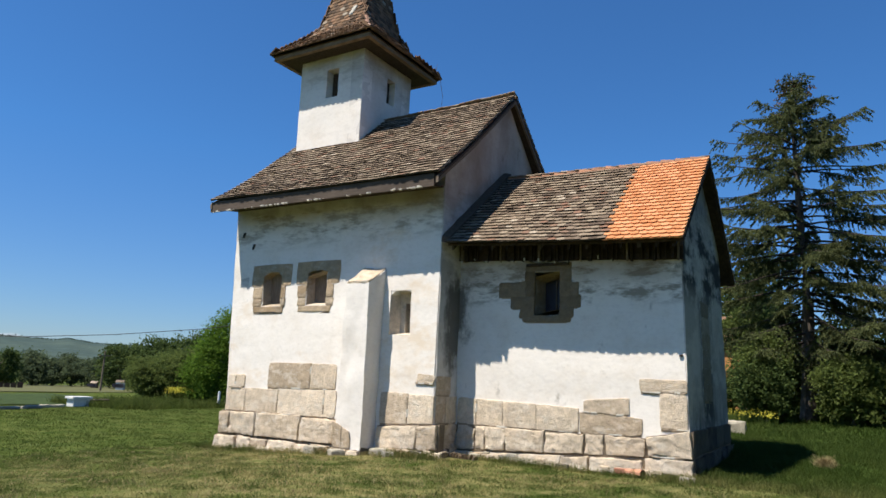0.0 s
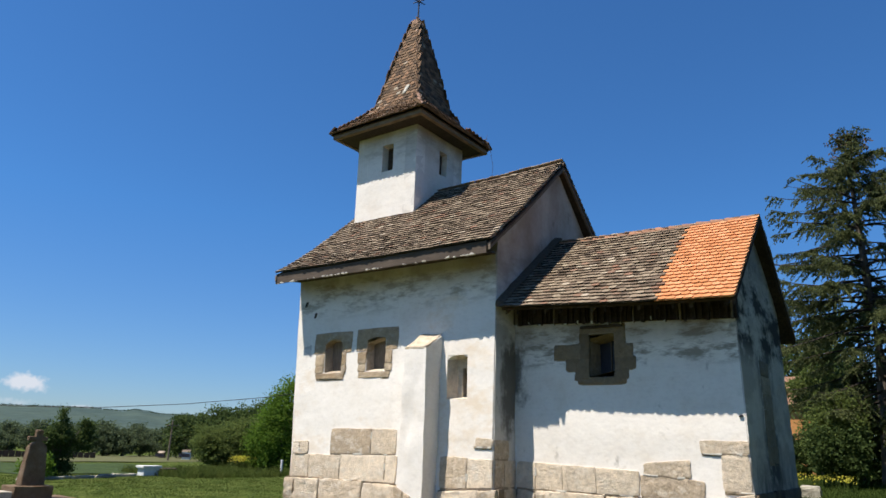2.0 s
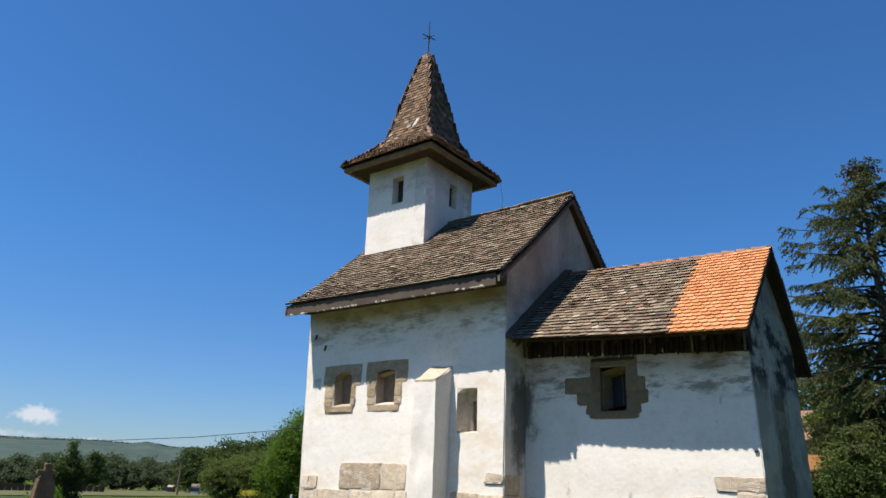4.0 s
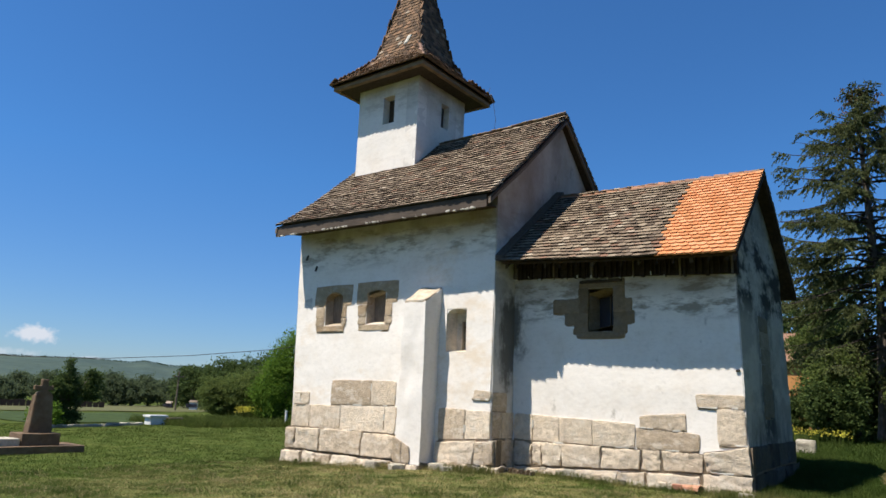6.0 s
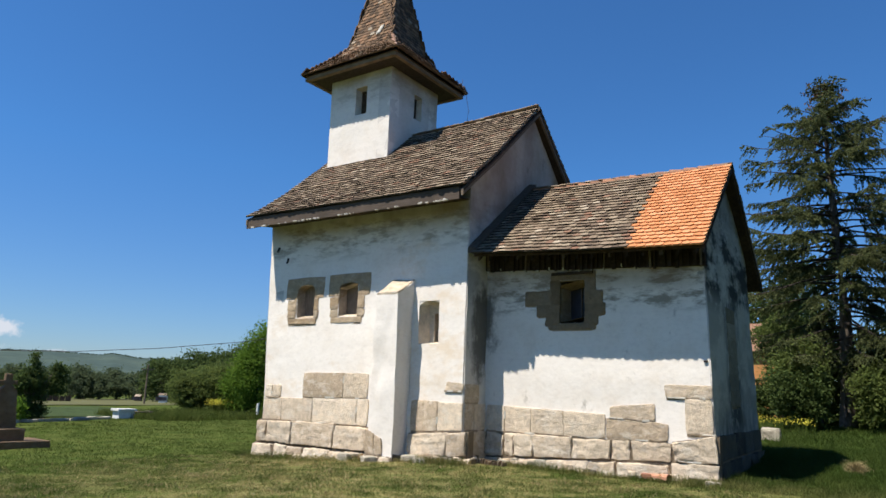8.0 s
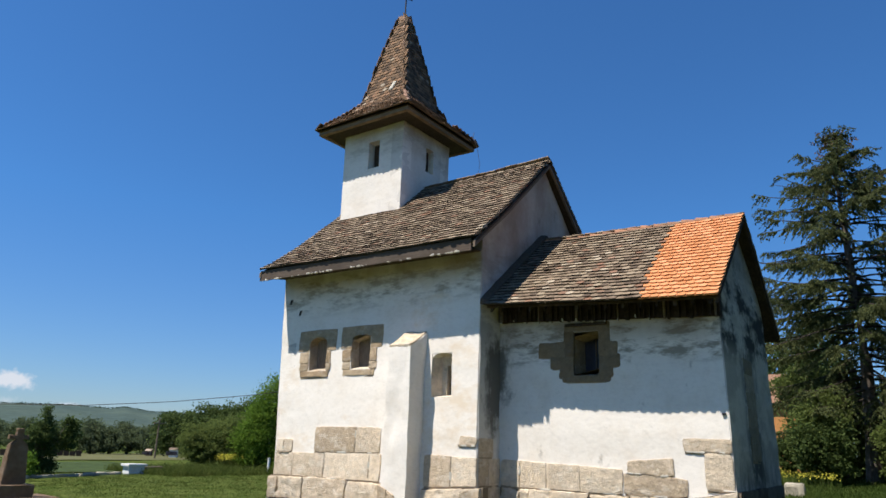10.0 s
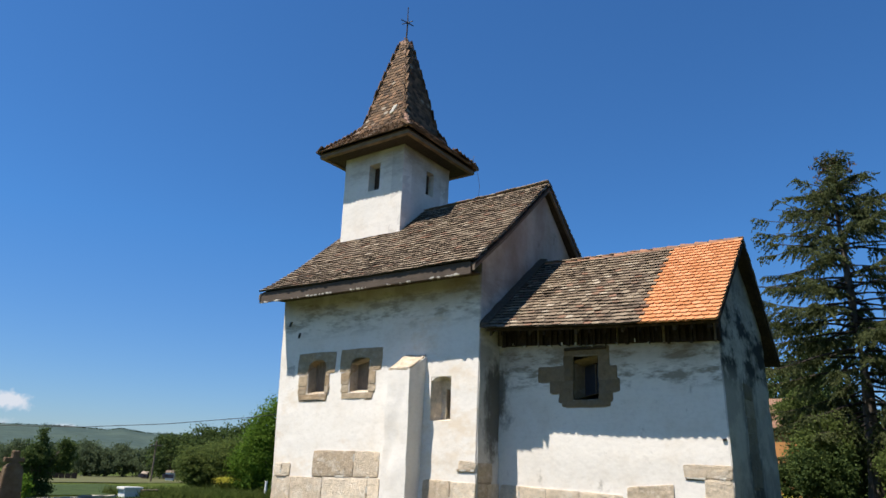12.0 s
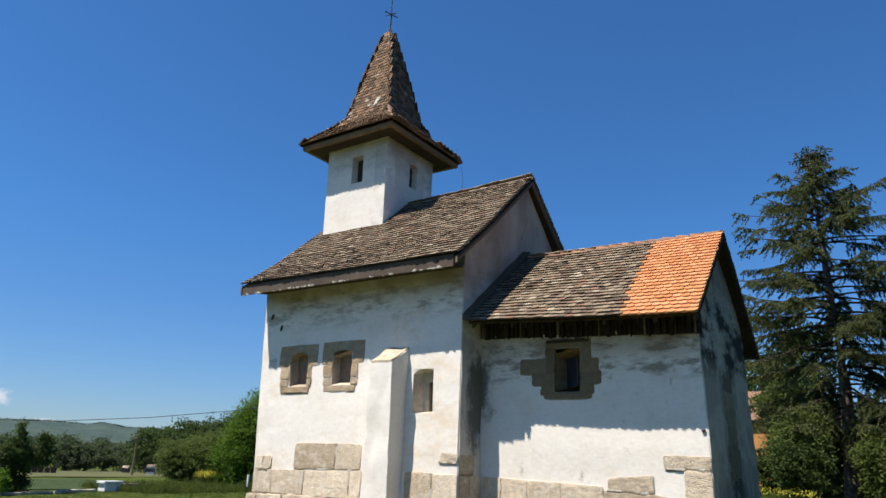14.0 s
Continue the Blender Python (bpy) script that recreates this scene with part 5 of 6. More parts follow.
def lawn():
    """Mown grass, thick near the church and coarser with distance."""
    g = np.random.default_rng(3)
    bands = [((-13, 5), (-10.5, 1.5), 225000, 0.034, 0.0135), ((-0.5, 6.5), (-0.8, 9), 90000, 0.10, 0.013), ((-2, 10), (7, 13), 16000, 0.12, 0.02), ((-34, -11), (-12, 14), 100000, 0.05, 0.028),
             ((-8, 8), (10, 26), 40000, 0.16, 0.03), ((-36, -29.5), (8, 20), 16000, 0.36, 0.035), ((-4, 6), (-12.5, -9.5), 30000, 0.05, 0.011)]
    for k, (xr, yr, n, h, w) in enumerate(bands):
        x, y = g.uniform(*xr, n), g.uniform(*yr, n)
        keep = ~on_building(x, y)
        x, y = x[keep], y[keep]
        ob = link_mesh("grass", grass_mesh("grass", np.stack([x, y, heights(zip(x, y))], 1), h, w, 50 + k, 0.85), M_BLADE)
        tagged(ob, "short mown grass, partly dry, growing on the churchyard", "grass", kind="stuff")
    # small tufts standing out of the mown grass
    c = np.stack([g.uniform(-13, 2, 900), g.uniform(-9.5, -1.2, 900)], 1)
    xy = np.repeat(c, 16, 0) + g.normal(0, 0.10, (900 * 16, 2))
    xy = xy[~on_building(xy[:, 0], xy[:, 1])]
    ob = link_mesh("grass", grass_mesh("grass", np.stack([xy[:, 0], xy[:, 1], heights(xy)], 1), 0.060, 0.009, 57, 0.9), M_STRAW)
    tagged(ob, "small tufts of dry stems in the mown grass", "grass", kind="stuff")
    c = np.stack([g.uniform(-13, 4.5, 800), g.uniform(-9.5, -0.8, 800)], 1)
    xy = np.repeat(c, 30, 0) + g.normal(0, 0.11, (800 * 30, 2))
    xy = xy[~on_building(xy[:, 0], xy[:, 1])]
    ob = link_mesh("grass", grass_mesh("grass", np.stack([xy[:, 0], xy[:, 1], heights(xy)], 1), 0.070, 0.010, 58, 0.8), M_TUFT)
    tagged(ob, "dark green tufts of longer grass in the lawn", "grass", kind="stuff")
    # longer tufts that the mower missed along the walls
    xs, ys = [], []
    for (x0, y0), (x1, y1), n in (((-12.1, -1.3), (-7.5, -1.33), 1800), ((-6.6, -1.25), (-4.9, -1.2), 1500), ((-5.0, -0.38), (0.3, -0.33), 2300), ((0.35, -0.2), (0.4, 4.6), 2000), ((-13.0, -9.86), (-1.7, -10.42), 900)):
        t = g.uniform(0, 1, n)
        xs.append(x0 + (x1 - x0) * t + g.normal(0, 0.12, n))
        ys.append(y0 + (y1 - y0) * t - np.abs(g.normal(0, 0.16, n)))
    x, y = np.concatenate(xs), np.concatenate(ys)
    keep = ~on_building(x, y)
    x, y = x[keep], y[keep]
    ob = link_mesh("grass_tufts", grass_mesh("grass_tufts", np.stack([x, y, heights(zip(x, y))], 1), 0.13, 0.012, 77, 0.5), M_BLADE)
    tagged(ob, "longer uncut grass along the foot of the walls", "grass", kind="stuff")
    # a clump of raked dry grass
    n = 1300
    r, a = np.abs(g.normal(0, 0.09, n)), g.uniform(0, 2 * np.pi, n)
    x, y = 2.12 + np.cos(a) * r, 3.1 + np.sin(a) * r * 1.2
    z = heights(zip(x, y)) + np.maximum(0, 0.17 - r * 0.7) * g.uniform(0, 1, n)
    tagged(link_mesh("straw_heap", grass_mesh("straw_heap", np.stack([x, y, z], 1), 0.10, 0.012, 78, 1.4), M_STRAW), "small heap of raked dry grass on the lawn", "straw heap", kind="stuff")


lawn()


def leaf_cloud(name, centres, spread, per, size, seed, flat=0.8, hang=0.0):
    """Clumps of small leaves round the centres."""
    g = np.random.default_rng(seed)
    c = np.repeat(np.asarray(centres, float), per, 0)
    n = len(c)
    p = c + g.normal(0, 1, (n, 3)) * np.array([spread, spread, spread * flat])
    u = g.normal(0, 1, (n, 3))
    u[:, 2] -= hang
    u /= np.linalg.norm(u, axis=1)[:, None]
    v = np.cross(u, g.normal(0, 1, (n, 3)))
    v /= np.linalg.norm(v, axis=1)[:, None]
    s = size * g.uniform(0.6, 1.4, n)[:, None]
    quad = np.stack([p - u * s, p + v * s * 0.55, p + u * s, p - v * s * 0.55], 1)
    return bulk_mesh(name, quad, 4)


def crown_centres(blobs, count, seed, hollow=0.55):
    """Points mostly near the skin of a group of ellipsoids (x, y, z, rx, ry, rz), left uneven."""
    g = np.random.default_rng(seed)
    out = []
    vol = np.array([b[3] * b[4] * b[5] for b in blobs]) ** 0.67
    for b, k in zip(blobs, np.maximum(3, (count * vol / vol.sum()).astype(int))):
        d = g.normal(0, 1, (k, 3))
        d /= np.linalg.norm(d, axis=1)[:, None]
        r = hollow + (1 - hollow) * g.uniform(0, 1, k) ** 0.6
        r *= 1 + 0.22 * np.sin(d[:, 0] * 5 + d[:, 2] * 7 + seed) + g.normal(0, 0.07, k)
        out.append(np.array(b[:3]) + d * r[:, None] * np.array(b[3:6]))
    return np.concatenate(out)


def broadleaf(name, at, blobs, count, per, size, material, seed, label, category, trunk=0.12, spread=None, group=""):
    """A tree or bush: a forked tapered trunk with limbs to each blob and a crown of leaf clumps."""
    z = ground_z(at[0], at[1])
    ob = thing(name, (at[0], at[1], z), label, category, group)
    bm = bmesh.new()
    top = max(b[2] for b in blobs)
    fork = Vector((0, 0, top * 0.35))
    tube(bm, [(0, 0, -0.15), (0.03, 0.02, top * 0.18), fork], [trunk * 1.25, trunk, trunk * 0.8], 8)
    for b in blobs:
        end = Vector(b[:3])
        tube(bm, [fork, fork.lerp(end, 0.5) + Vector((0, 0, 0.12)), end + Vector((0, 0, b[5] * 0.4))], [trunk * 0.6, trunk * 0.38, trunk * 0.1], 6)
    part("trunk", bm, M_BARK, ob)
    spread = spread or 0.20 * float(np.mean([b[5] for b in blobs]))
    me = leaf_cloud("crown", crown_centres(blobs, count, seed), spread, per, size, seed)
    link_mesh("crown", me, material, ob)
    return ob


# the pair of dark yew-like trees beyond the tombstone
broadleaf("tree", (-32.1, 2.6), [(0, 0, 0.9, 0.45, 0.55, 0.8), (0, -0.3, 1.75, 0.6, 0.85, 0.55), (0.05, -0.15, 2.3, 0.38, 0.42, 0.5), (0.1, -0.12, 2.85, 0.13, 0.15, 0.5), (0.2, -0.95, 1.75, 0.4, 0.45, 0.40), (-0.3, 1.15, 1.75, 0.5, 0.65, 0.6), (-0.2, 1.25, 2.4, 0.4, 0.42, 0.42), (0, 0.1, 0.35, 0.5, 0.6, 0.4)],
          420, 40, 0.05, M_LEAF_DARK, 5, "dark green double-stemmed garden tree behind a low stone edging", "tree", 0.16)
broadleaf("bush", (-31.0, 1.2), [(0, 0, 0.5, 0.6, 0.8, 0.5)], 60, 24, 0.07, M_LEAF_BRIGHT, 6, "low light-green bush beside a dark tree", "bush", 0.05)

# thicket towards the church's west end
broadleaf("tree", (-33.4, 17.6), [(0, 0, 2.6, 1.5, 1.5, 1.9), (0.3, 0.3, 4.6, 1.1, 1.1, 1.6), (-0.5, -1.0, 1.9, 1.1, 1.1, 1.4), (0.9, 0.9, 5.6, 0.8, 0.8, 1.0), (-0.3, -0.6, 3.9, 0.7, 0.7, 0.9), (0, 0.3, 0.8, 1.6, 1.6, 0.8)],
          760, 42, 0.07, M_LEAF_BRIGHT, 7, "fresh bright-green young tree beside the church", "tree", 0.15)
broadleaf("tree", (-31.2, 20.2), [(0, 0, 3.0, 1.8, 1.8, 2.2), (0.4, 0.5, 5.2, 1.4, 1.4, 1.3), (0, 0, 1.2, 1.8, 1.8, 1.0)], 420, 28, 0.11, M_LEAF_BRIGHT, 8, "fresh bright-green tree behind the church", "tree", 0.17)
for k, (x, y, h, w) in enumerate(((-37.2, 15.6, 2.5, 1.1), (-36.4, 16.6, 3.1, 1.3), (-35.9, 18.0, 3.6, 1.5), (-37.8, 18.4, 3.6, 1.6), (-38.6, 16.2, 2.9, 1.2), (-35.2, 19.4, 4.1, 1.5))):
    broadleaf("shrub", (x, y), [(0, 0, h * 0.5, w, w, h * 0.42), (0.5, 0.6, h * 0.78, w * 0.6, w * 0.6, h * 0.25), (-0.5, -0.6, h * 0.7, w * 0.55, w * 0.6, h * 0.26)],
              300, 40, 0.062, M_LEAF_MID, 20 + k, "olive-green shrub in the hedge beyond the lawn", "shrub", 0.09, None, "hedge shrubs")
# taller dark trees behind, and the row along the village
for k, (x, y, h, w) in enumerate(((-60.5, 33.0, 5.3, 2.6), (-57.5, 35.0, 5.8, 2.4), (-63.5, 31.0, 4.6, 2.2), (-55.0, 38.0, 5.0, 2.4), (-50.5, 41.5, 5.0, 2.6))):
    broadleaf("tree", (x, y), [(0, 0, h * 0.5, w, w, h * 0.42), (0.6, 0.6, h * 0.8, w * 0.6, w * 0.6, h * 0.22), (-0.7, -0.6, h * 0.72, w * 0.5, w * 0.6, h * 0.25)],
              240, 30, 0.13, M_LEAF_DARK, 40 + k, "dark broad-leaved tree behind the hedge", "tree", 0.18, None, "dark trees")
for k in range(20):
    r = random.Random(900 + k)
    t = k / 19
    x, y = lerp(-92, -66, t) + r.uniform(-3, 3), lerp(12, 38, t) + r.uniform(-3, 3)
    h, w = r.uniform(2.4, 3.9), r.uniform(1.5, 2.4)
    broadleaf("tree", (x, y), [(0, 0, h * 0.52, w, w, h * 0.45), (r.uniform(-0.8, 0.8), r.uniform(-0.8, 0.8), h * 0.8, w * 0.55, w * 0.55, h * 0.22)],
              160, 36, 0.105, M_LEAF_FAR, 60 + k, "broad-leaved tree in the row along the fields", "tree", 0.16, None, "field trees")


# ---- the spruce and the thicket to the east ----
def build_spruce(at, height, seed, label, dense=1.0):
    """Whorled boughs that sag and lift at the tips, hung with side twigs that carry the needles."""
    ob = thing("spruce", (at[0], at[1], ground_z(*at)), label, "spruce tree")
    rnd = random.Random(seed)
    g = np.random.default_rng(seed)
    k = height / 15.5
    bm = bmesh.new()
    tube(bm, [(0, 0, -0.2), (0.10, 0, height * 0.10), (0.22, 0, height * 0.30), (0.12, 0, height * 0.55), (0, 0, height * 0.85), (-0.05, 0, height)], [0.36, 0.29, 0.24, 0.17, 0.07, 0.012], 9)
    part("trunk", bm, M_BARK, ob)
    reach = [(2.6, 3.2), (3.6, 4.4), (5.5, 4.7), (8.0, 4.5), (10.0, 4.15), (11.8, 3.7), (13.0, 2.75), (13.8, 1.75), (14.5, 1.05), (15.1, 0.6), (15.5, 0.3)]
    limbs = bmesh.new()
    starts, ways, spans = [], [], []
    h = 2.6
    while h < 15.3:
        turn = rnd.uniform(0, 2 * math.pi)
        count = rnd.choice((4, 5, 5, 6))
        for i in range(count):
            az = turn + 2 * math.pi * i / count + rnd.gauss(0, 0.25)
            hh = h + rnd.uniform(-0.22, 0.22)
            length = piecewise(reach, hh) * k * rnd.choice((0.55, 0.8, 0.95, 1.0, 1.08)) * rnd.uniform(0.9, 1.06)
            if length < 0.2:
                continue
            d = Vector((math.cos(az), math.sin(az), 0))
            rise = piecewise([(2, -0.10), (6, 0.02), (11, 0.16), (14, 0.45), (15.5, 0.9)], hh) + rnd.gauss(0, 0.07)
            pts = [Vector((0.1, 0, hh * k)) + d * length * t + Vector((0, 0, length * (rise * t - 0.34 * t * t + 0.20 * t ** 4))) for t in (0, 0.2, 0.4, 0.6, 0.8, 1.0)]
            tube(limbs, pts, [0.05 * (1 - 0.85 * j / 5) * (0.45 + length / 6) for j in range(6)], 5)
            side = Vector((-d.y, d.x, 0))
            bare = 0.32 if hh < 6.5 else 0.28 if hh < 12.5 else 0.06
            steps = int(length * (1 - bare) / 0.080) + 2
            for j in range(steps):
                t = bare + (1 - bare) * (j + rnd.random()) / steps
                f = min(4.999, t * 5)
                p = pts[int(f)].lerp(pts[int(f) + 1], f - int(f))
                if noise.noise(p * 1.5 + Vector((seed, 0, 0))) > (0.40 if hh < 8.5 else 0.21):
                    continue
                for s in (-1, 1):
                    span = rnd.uniform(0.35, 0.95 if hh > 8.5 else 1.2) * (1.12 - 0.70 * t) * min(1.0, 0.3 + length / 3.2)
                    way = (side * s * rnd.uniform(0.5, 1.0) + d * rnd.uniform(0.35, 0.9)).normalized()
                    starts.append(p)
                    ways.append(way + Vector((0, 0, -rnd.uniform(0.15, 0.95) if hh < 13 else rnd.uniform(-0.4, 0.35))))
                    spans.append(span)
        h += rnd.uniform(0.34, 0.50)
    tagged(part("limb", limbs, M_TWIG, ob), kind="stuff")
    starts, ways, spans = np.array([list(v) for v in starts]), np.array([list(v) for v in ways]), np.array(spans)
    per = np.maximum(4, (spans * dense / 0.017).astype(int))
    n = int(per.sum())
    starts, ways, spans = np.repeat(starts, per, 0), np.repeat(ways, per, 0), np.repeat(spans, per)
    v = g.uniform(0.05, 1.0, n)
    place = starts + ways * (spans * v)[:, None]
    place[:, 2] -= 0.22 * spans * v * v
    axis = ways * g.uniform(0.3, 1.0, n)[:, None] + g.normal(0, 0.42, (n, 3)) + np.array([0, 0, -0.35])
    axis *= (g.uniform(0.06, 0.15, n) / np.linalg.norm(axis, axis=1))[:, None]
    wide = np.cross(axis, g.normal(0, 1, (n, 3)))
    wide *= (g.uniform(0.014, 0.030, n) / np.linalg.norm(wide, axis=1))[:, None]
    quads = np.stack([place - axis * 0.2, place + axis * 0.35 + wide, place + axis, place + axis * 0.35 - wide], 1)
    link_mesh("crown", bulk_mesh("crown", quads, 4), M_SPRUCE, ob)
    cones = np.stack([g.normal(0, 0.32, 160), g.normal(0, 0.32, 160), g.uniform(13.4, 15.4, 160) * k], 1)
    tagged(link_mesh("cone", leaf_cloud("cone", cones, 0.06, 8, 0.06, seed, 0.9, 1.5), M_CONE, ob), "brown hanging cones near the top", kind="stuff")
    return ob


build_spruce((0.75, 19.6), 15.5, 4, "tall old spruce with drooping dark boughs and bare gaps")
build_spruce((7.2, 23.5), 13.5, 9, "shorter dark spruce beside a taller one", 0.3)

for k, (x, y, h, w, mat) in enumerate(((-0.65, 16.6, 3.3, 0.85, M_LEAF_MID), (-0.45, 16.0, 2.4, 0.75, M_LEAF_DARK), (2.45, 16.6, 2.6, 1.05, M_LEAF_MID), (-1.0, 22.2, 4.4, 1.0, M_LEAF_MID), (-0.9, 23.6, 5.4, 1.5, M_LEAF_DARK), (-0.4, 21.6, 3.6, 1.2, M_LEAF_MID), (2.6, 21.6, 3.6, 1.7, M_LEAF_MID), (3.6, 19.2, 2.4, 1.3, M_LEAF_DARK), (-3.4, 24.0, 1.75, 1.0, M_LEAF_DARK),
                                       (5.0, 22.0, 4.0, 2.0, M_LEAF_DARK), (-5.2, 23.0, 2.0, 1.6, M_LEAF_DARK), (1.5, 24.5, 3.6, 1.8, M_LEAF_DARK), (7.5, 19.0, 3.2, 1.8, M_LEAF_DARK))):
    broadleaf("shrub", (x, y), [(0, 0, h * 0.48, w, w, h * 0.45), (0.3, 0.3, h * 0.78, w * 0.65, w * 0.6, h * 0.25), (-0.5, -0.4, h * 0.62, w * 0.6, w * 0.6, h * 0.3)],
              260, 34, 0.068, mat, 120 + k, "dense green shrub below the spruce", "shrub", 0.08, None, "thicket below the spruce")
broadleaf("tree", (-2.3, 23.8), [(-0.4, 0, 4.0, 0.9, 0.8, 0.7), (0.3, 0.3, 4.6, 0.9, 0.8, 0.6), (0.6, 0, 3.3, 0.9, 0.7, 0.8)], 240, 36, 0.07, M_LEAF_MID, 190, "slender green tree in front of the orange house", "tree", 0.08)
# unseen trees, added to cut the sky light on the east walls
for k, (x, y, h, w) in enumerate(((10.2, 1.5, 12.0, 3.4), (11.0, 7.0, 13.5, 3.6), (12.2, 12.5, 14.0, 3.8), (11.5, -5.0, 11.0, 3.4), (14.5, 18.5, 13.0, 4.0))):
    broadleaf("tree", (x, y), [(0, 0, h * 0.42, w, w, h * 0.36), (0.8, 0.5, h * 0.72, w * 0.75, w * 0.75, h * 0.26), (-0.9, -0.7, h * 0.6, w * 0.7, w * 0.7, h * 0.3)], 300, 20, 0.21, M_LEAF_DARK, 350 + k,
              "large dark broad-leaved tree out of view, added to shade the east walls", "tree", 0.3, None, "trees along the east edge")
broadleaf("tree", (-4.6, 42.0), [(0, 0, 5.0, 3.0, 3.0, 4.0), (0.8, 0.5, 8.4, 2.2, 2.2, 2.2), (-1.2, -0.7, 7.0, 2.0, 2.0, 2.4), (1.8, 0, 10.2, 1.5, 1.5, 1.4)], 420, 30, 0.13, M_LEAF_DARK, 391,
          "tall dark broad-leaved tree behind the orange house", "tree", 0.3)
for k in range(14):
    r = random.Random(300 + k)
    x, y = lerp(-26, 26, k / 13) + r.uniform(-1, 1), 38 + r.uniform(-3, 5)
    h, w = r.uniform(4.5, 7), r.uniform(2.4, 3.2)
    broadleaf("tree", (x, y), [(0, 0, h * 0.5, w, w, h * 0.45), (r.uniform(-1, 1), 0.4, h * 0.78, w * 0.6, w * 0.6, h * 0.22)], 150, 22, 0.15, M_LEAF_DARK if k % 2 else M_LEAF_MID, 320 + k,
              "broad-leaved tree behind the churchyard", "tree", 0.2, None, "trees behind the churchyard")


def flowers(name, x0, x1, y0, y1, n, seed, label, tall=0.55):
    g = np.random.default_rng(seed)
    x, y = g.uniform(x0, x1, n), g.uniform(y0, y1, n)
    z = heights(zip(x, y))
    stems = link_mesh(name, grass_mesh(name, np.stack([x, y, z], 1), tall, 0.03, seed + 1, 0.3), M_BLADE)
    tagged(stems, label, "wild flowers", kind="stuff")
    k = g.uniform(0, 1, n) < 0.75
    c = np.stack([x[k], y[k], z[k] + tall * g.uniform(0.75, 1.15, k.sum())], 1)
    petals = link_mesh("petals", leaf_cloud("petals", c, 0.05, 5, 0.032, seed + 2), M_YELLOW, stems)
    tagged(petals, "yellow petals")


flowers("yellow_flowers", -2.6, 0.1, 13.4, 15.2, 90, 91, "tall yellow wild flowers in front of the thicket", 0.5)
flowers("yellow_flowers", -35.2, -34.0, 14.9, 18.0, 620, 95, "yellow flowering weeds below the hedge", 0.85)


# ---- graves, stones and small things ----
def tombstone():
    ob = thing("tombstone", (-19.35, -4.25, -0.58), "weathered brown tombstone with a stone cross on a stepped plinth", "tombstone")
    for name, a, b in (("plinth", (-0.70, -3.4, -0.20), (0.70, 1.17, 0.21)), ("step", (-0.45, -0.60, 0.21), (0.45, 0.50, 0.56))):
        bm = bmesh.new()
        slab(bm, a, b, 0.025, 0.015, 3, None, 3)
        part(name, bm, M_GRAVE, ob)
    bm = bmesh.new()
    slab(bm, (-0.42, -3.2, 0.20), (0.42, -0.63, 0.42), 0.02, 0.010, 3, None, 5)
    part("grave_slab", bm, M_ROUGH, ob, "pale weathered concrete slab")
    prof = [(0.345, 0.55), (0.26, 1.60), (0.25, 1.68), (0.17, 1.74), (0.13, 1.80)]
    bm = bmesh.new()
    rows = [[bm.verts.new((sx * lerp(0.19, 0.11, (h - 0.55) / 1.25), sy * w, h)) for sx, sy in ((-1, -1), (1, -1), (1, 1), (-1, 1))] for w, h in prof]
    for a, b in zip(rows, rows[1:]):
        for k in range(4):
            bm.faces.new((a[k], a[(k + 1) % 4], b[(k + 1) % 4], b[k]))
    bm.faces.new(rows[-1])
    bm.faces.new(rows[0][::-1])
    bmesh.ops.bevel(bm, geom=bm.edges[:], offset=0.02, segments=2, affect="EDGES")
    part("shaft", bm, M_GRAVE, ob)
    bm = bmesh.new()
    slab(bm, (-0.08, -0.10, 1.78), (0.08, 0.10, 2.16), 0.035, 0.01, 2)
    slab(bm, (-0.075, -0.30, 1.83), (0.075, 0.26, 1.96), 0.03, 0.01, 2)
    part("stone_cross", bm, M_GRAVE, ob)


tombstone()


def well_box():
    x, y = -32.6, 7.83
    ob = thing("well_box", (x, y, ground_z(x, y)), "white concrete box with an overhanging flat lid", "well box")
    ob.scale = (0.62, 0.80, 0.95)
    bm = bmesh.new()
    slab(bm, (-0.5, -0.62, -0.1), (0.5, 0.48, 0.42), 0.02, 0.01, 1)
    part("body", bm, M_WHITE, ob)
    bm = bmesh.new()
    slab(bm, (-0.6, -0.75, 0.42), (0.6, 0.62, 0.54), 0.02, 0.01, 1)
    part("lid", bm, M_WHITE, ob)
    bm = bmesh.new()
    x, y = -33.0, 9.2
    ob = thing("bench", (x, y, ground_z(x, y)), "low dark weathered timber bench beside the white box", "bench")
    slab(bm, (-0.25, -0.5, 0.30), (0.25, 0.5, 0.36), 0.01, 0.01, 1)
    part("seat", bm, M_WOOD, ob)
    for s in (-0.4, 0.4):
        bm = bmesh.new()
        slab(bm, (-0.2, s - 0.05, -0.1), (0.2, s + 0.05, 0.30), 0.01)
        part("leg", bm, M_WOOD, ob)


well_box()


def marker_post():
    ob = thing("marker_post", (-30.66, 15.43, ground_z(-30.66, 15.43)), "short white post in the grass below a bright tree", "post")
    bm = bmesh.new()
    slab(bm, (-0.055, -0.055, -0.2), (0.055, 0.055, 0.86), 0.015, 0.004, 1)
    part("shaft", bm, M_WHITE, ob)
    bm = bmesh.new()
    slab(bm, (-0.068, -0.068, 0.86), (0.068, 0.068, 0.92), 0.02)
    part("cap", bm, M_WHITE, ob)


marker_post()


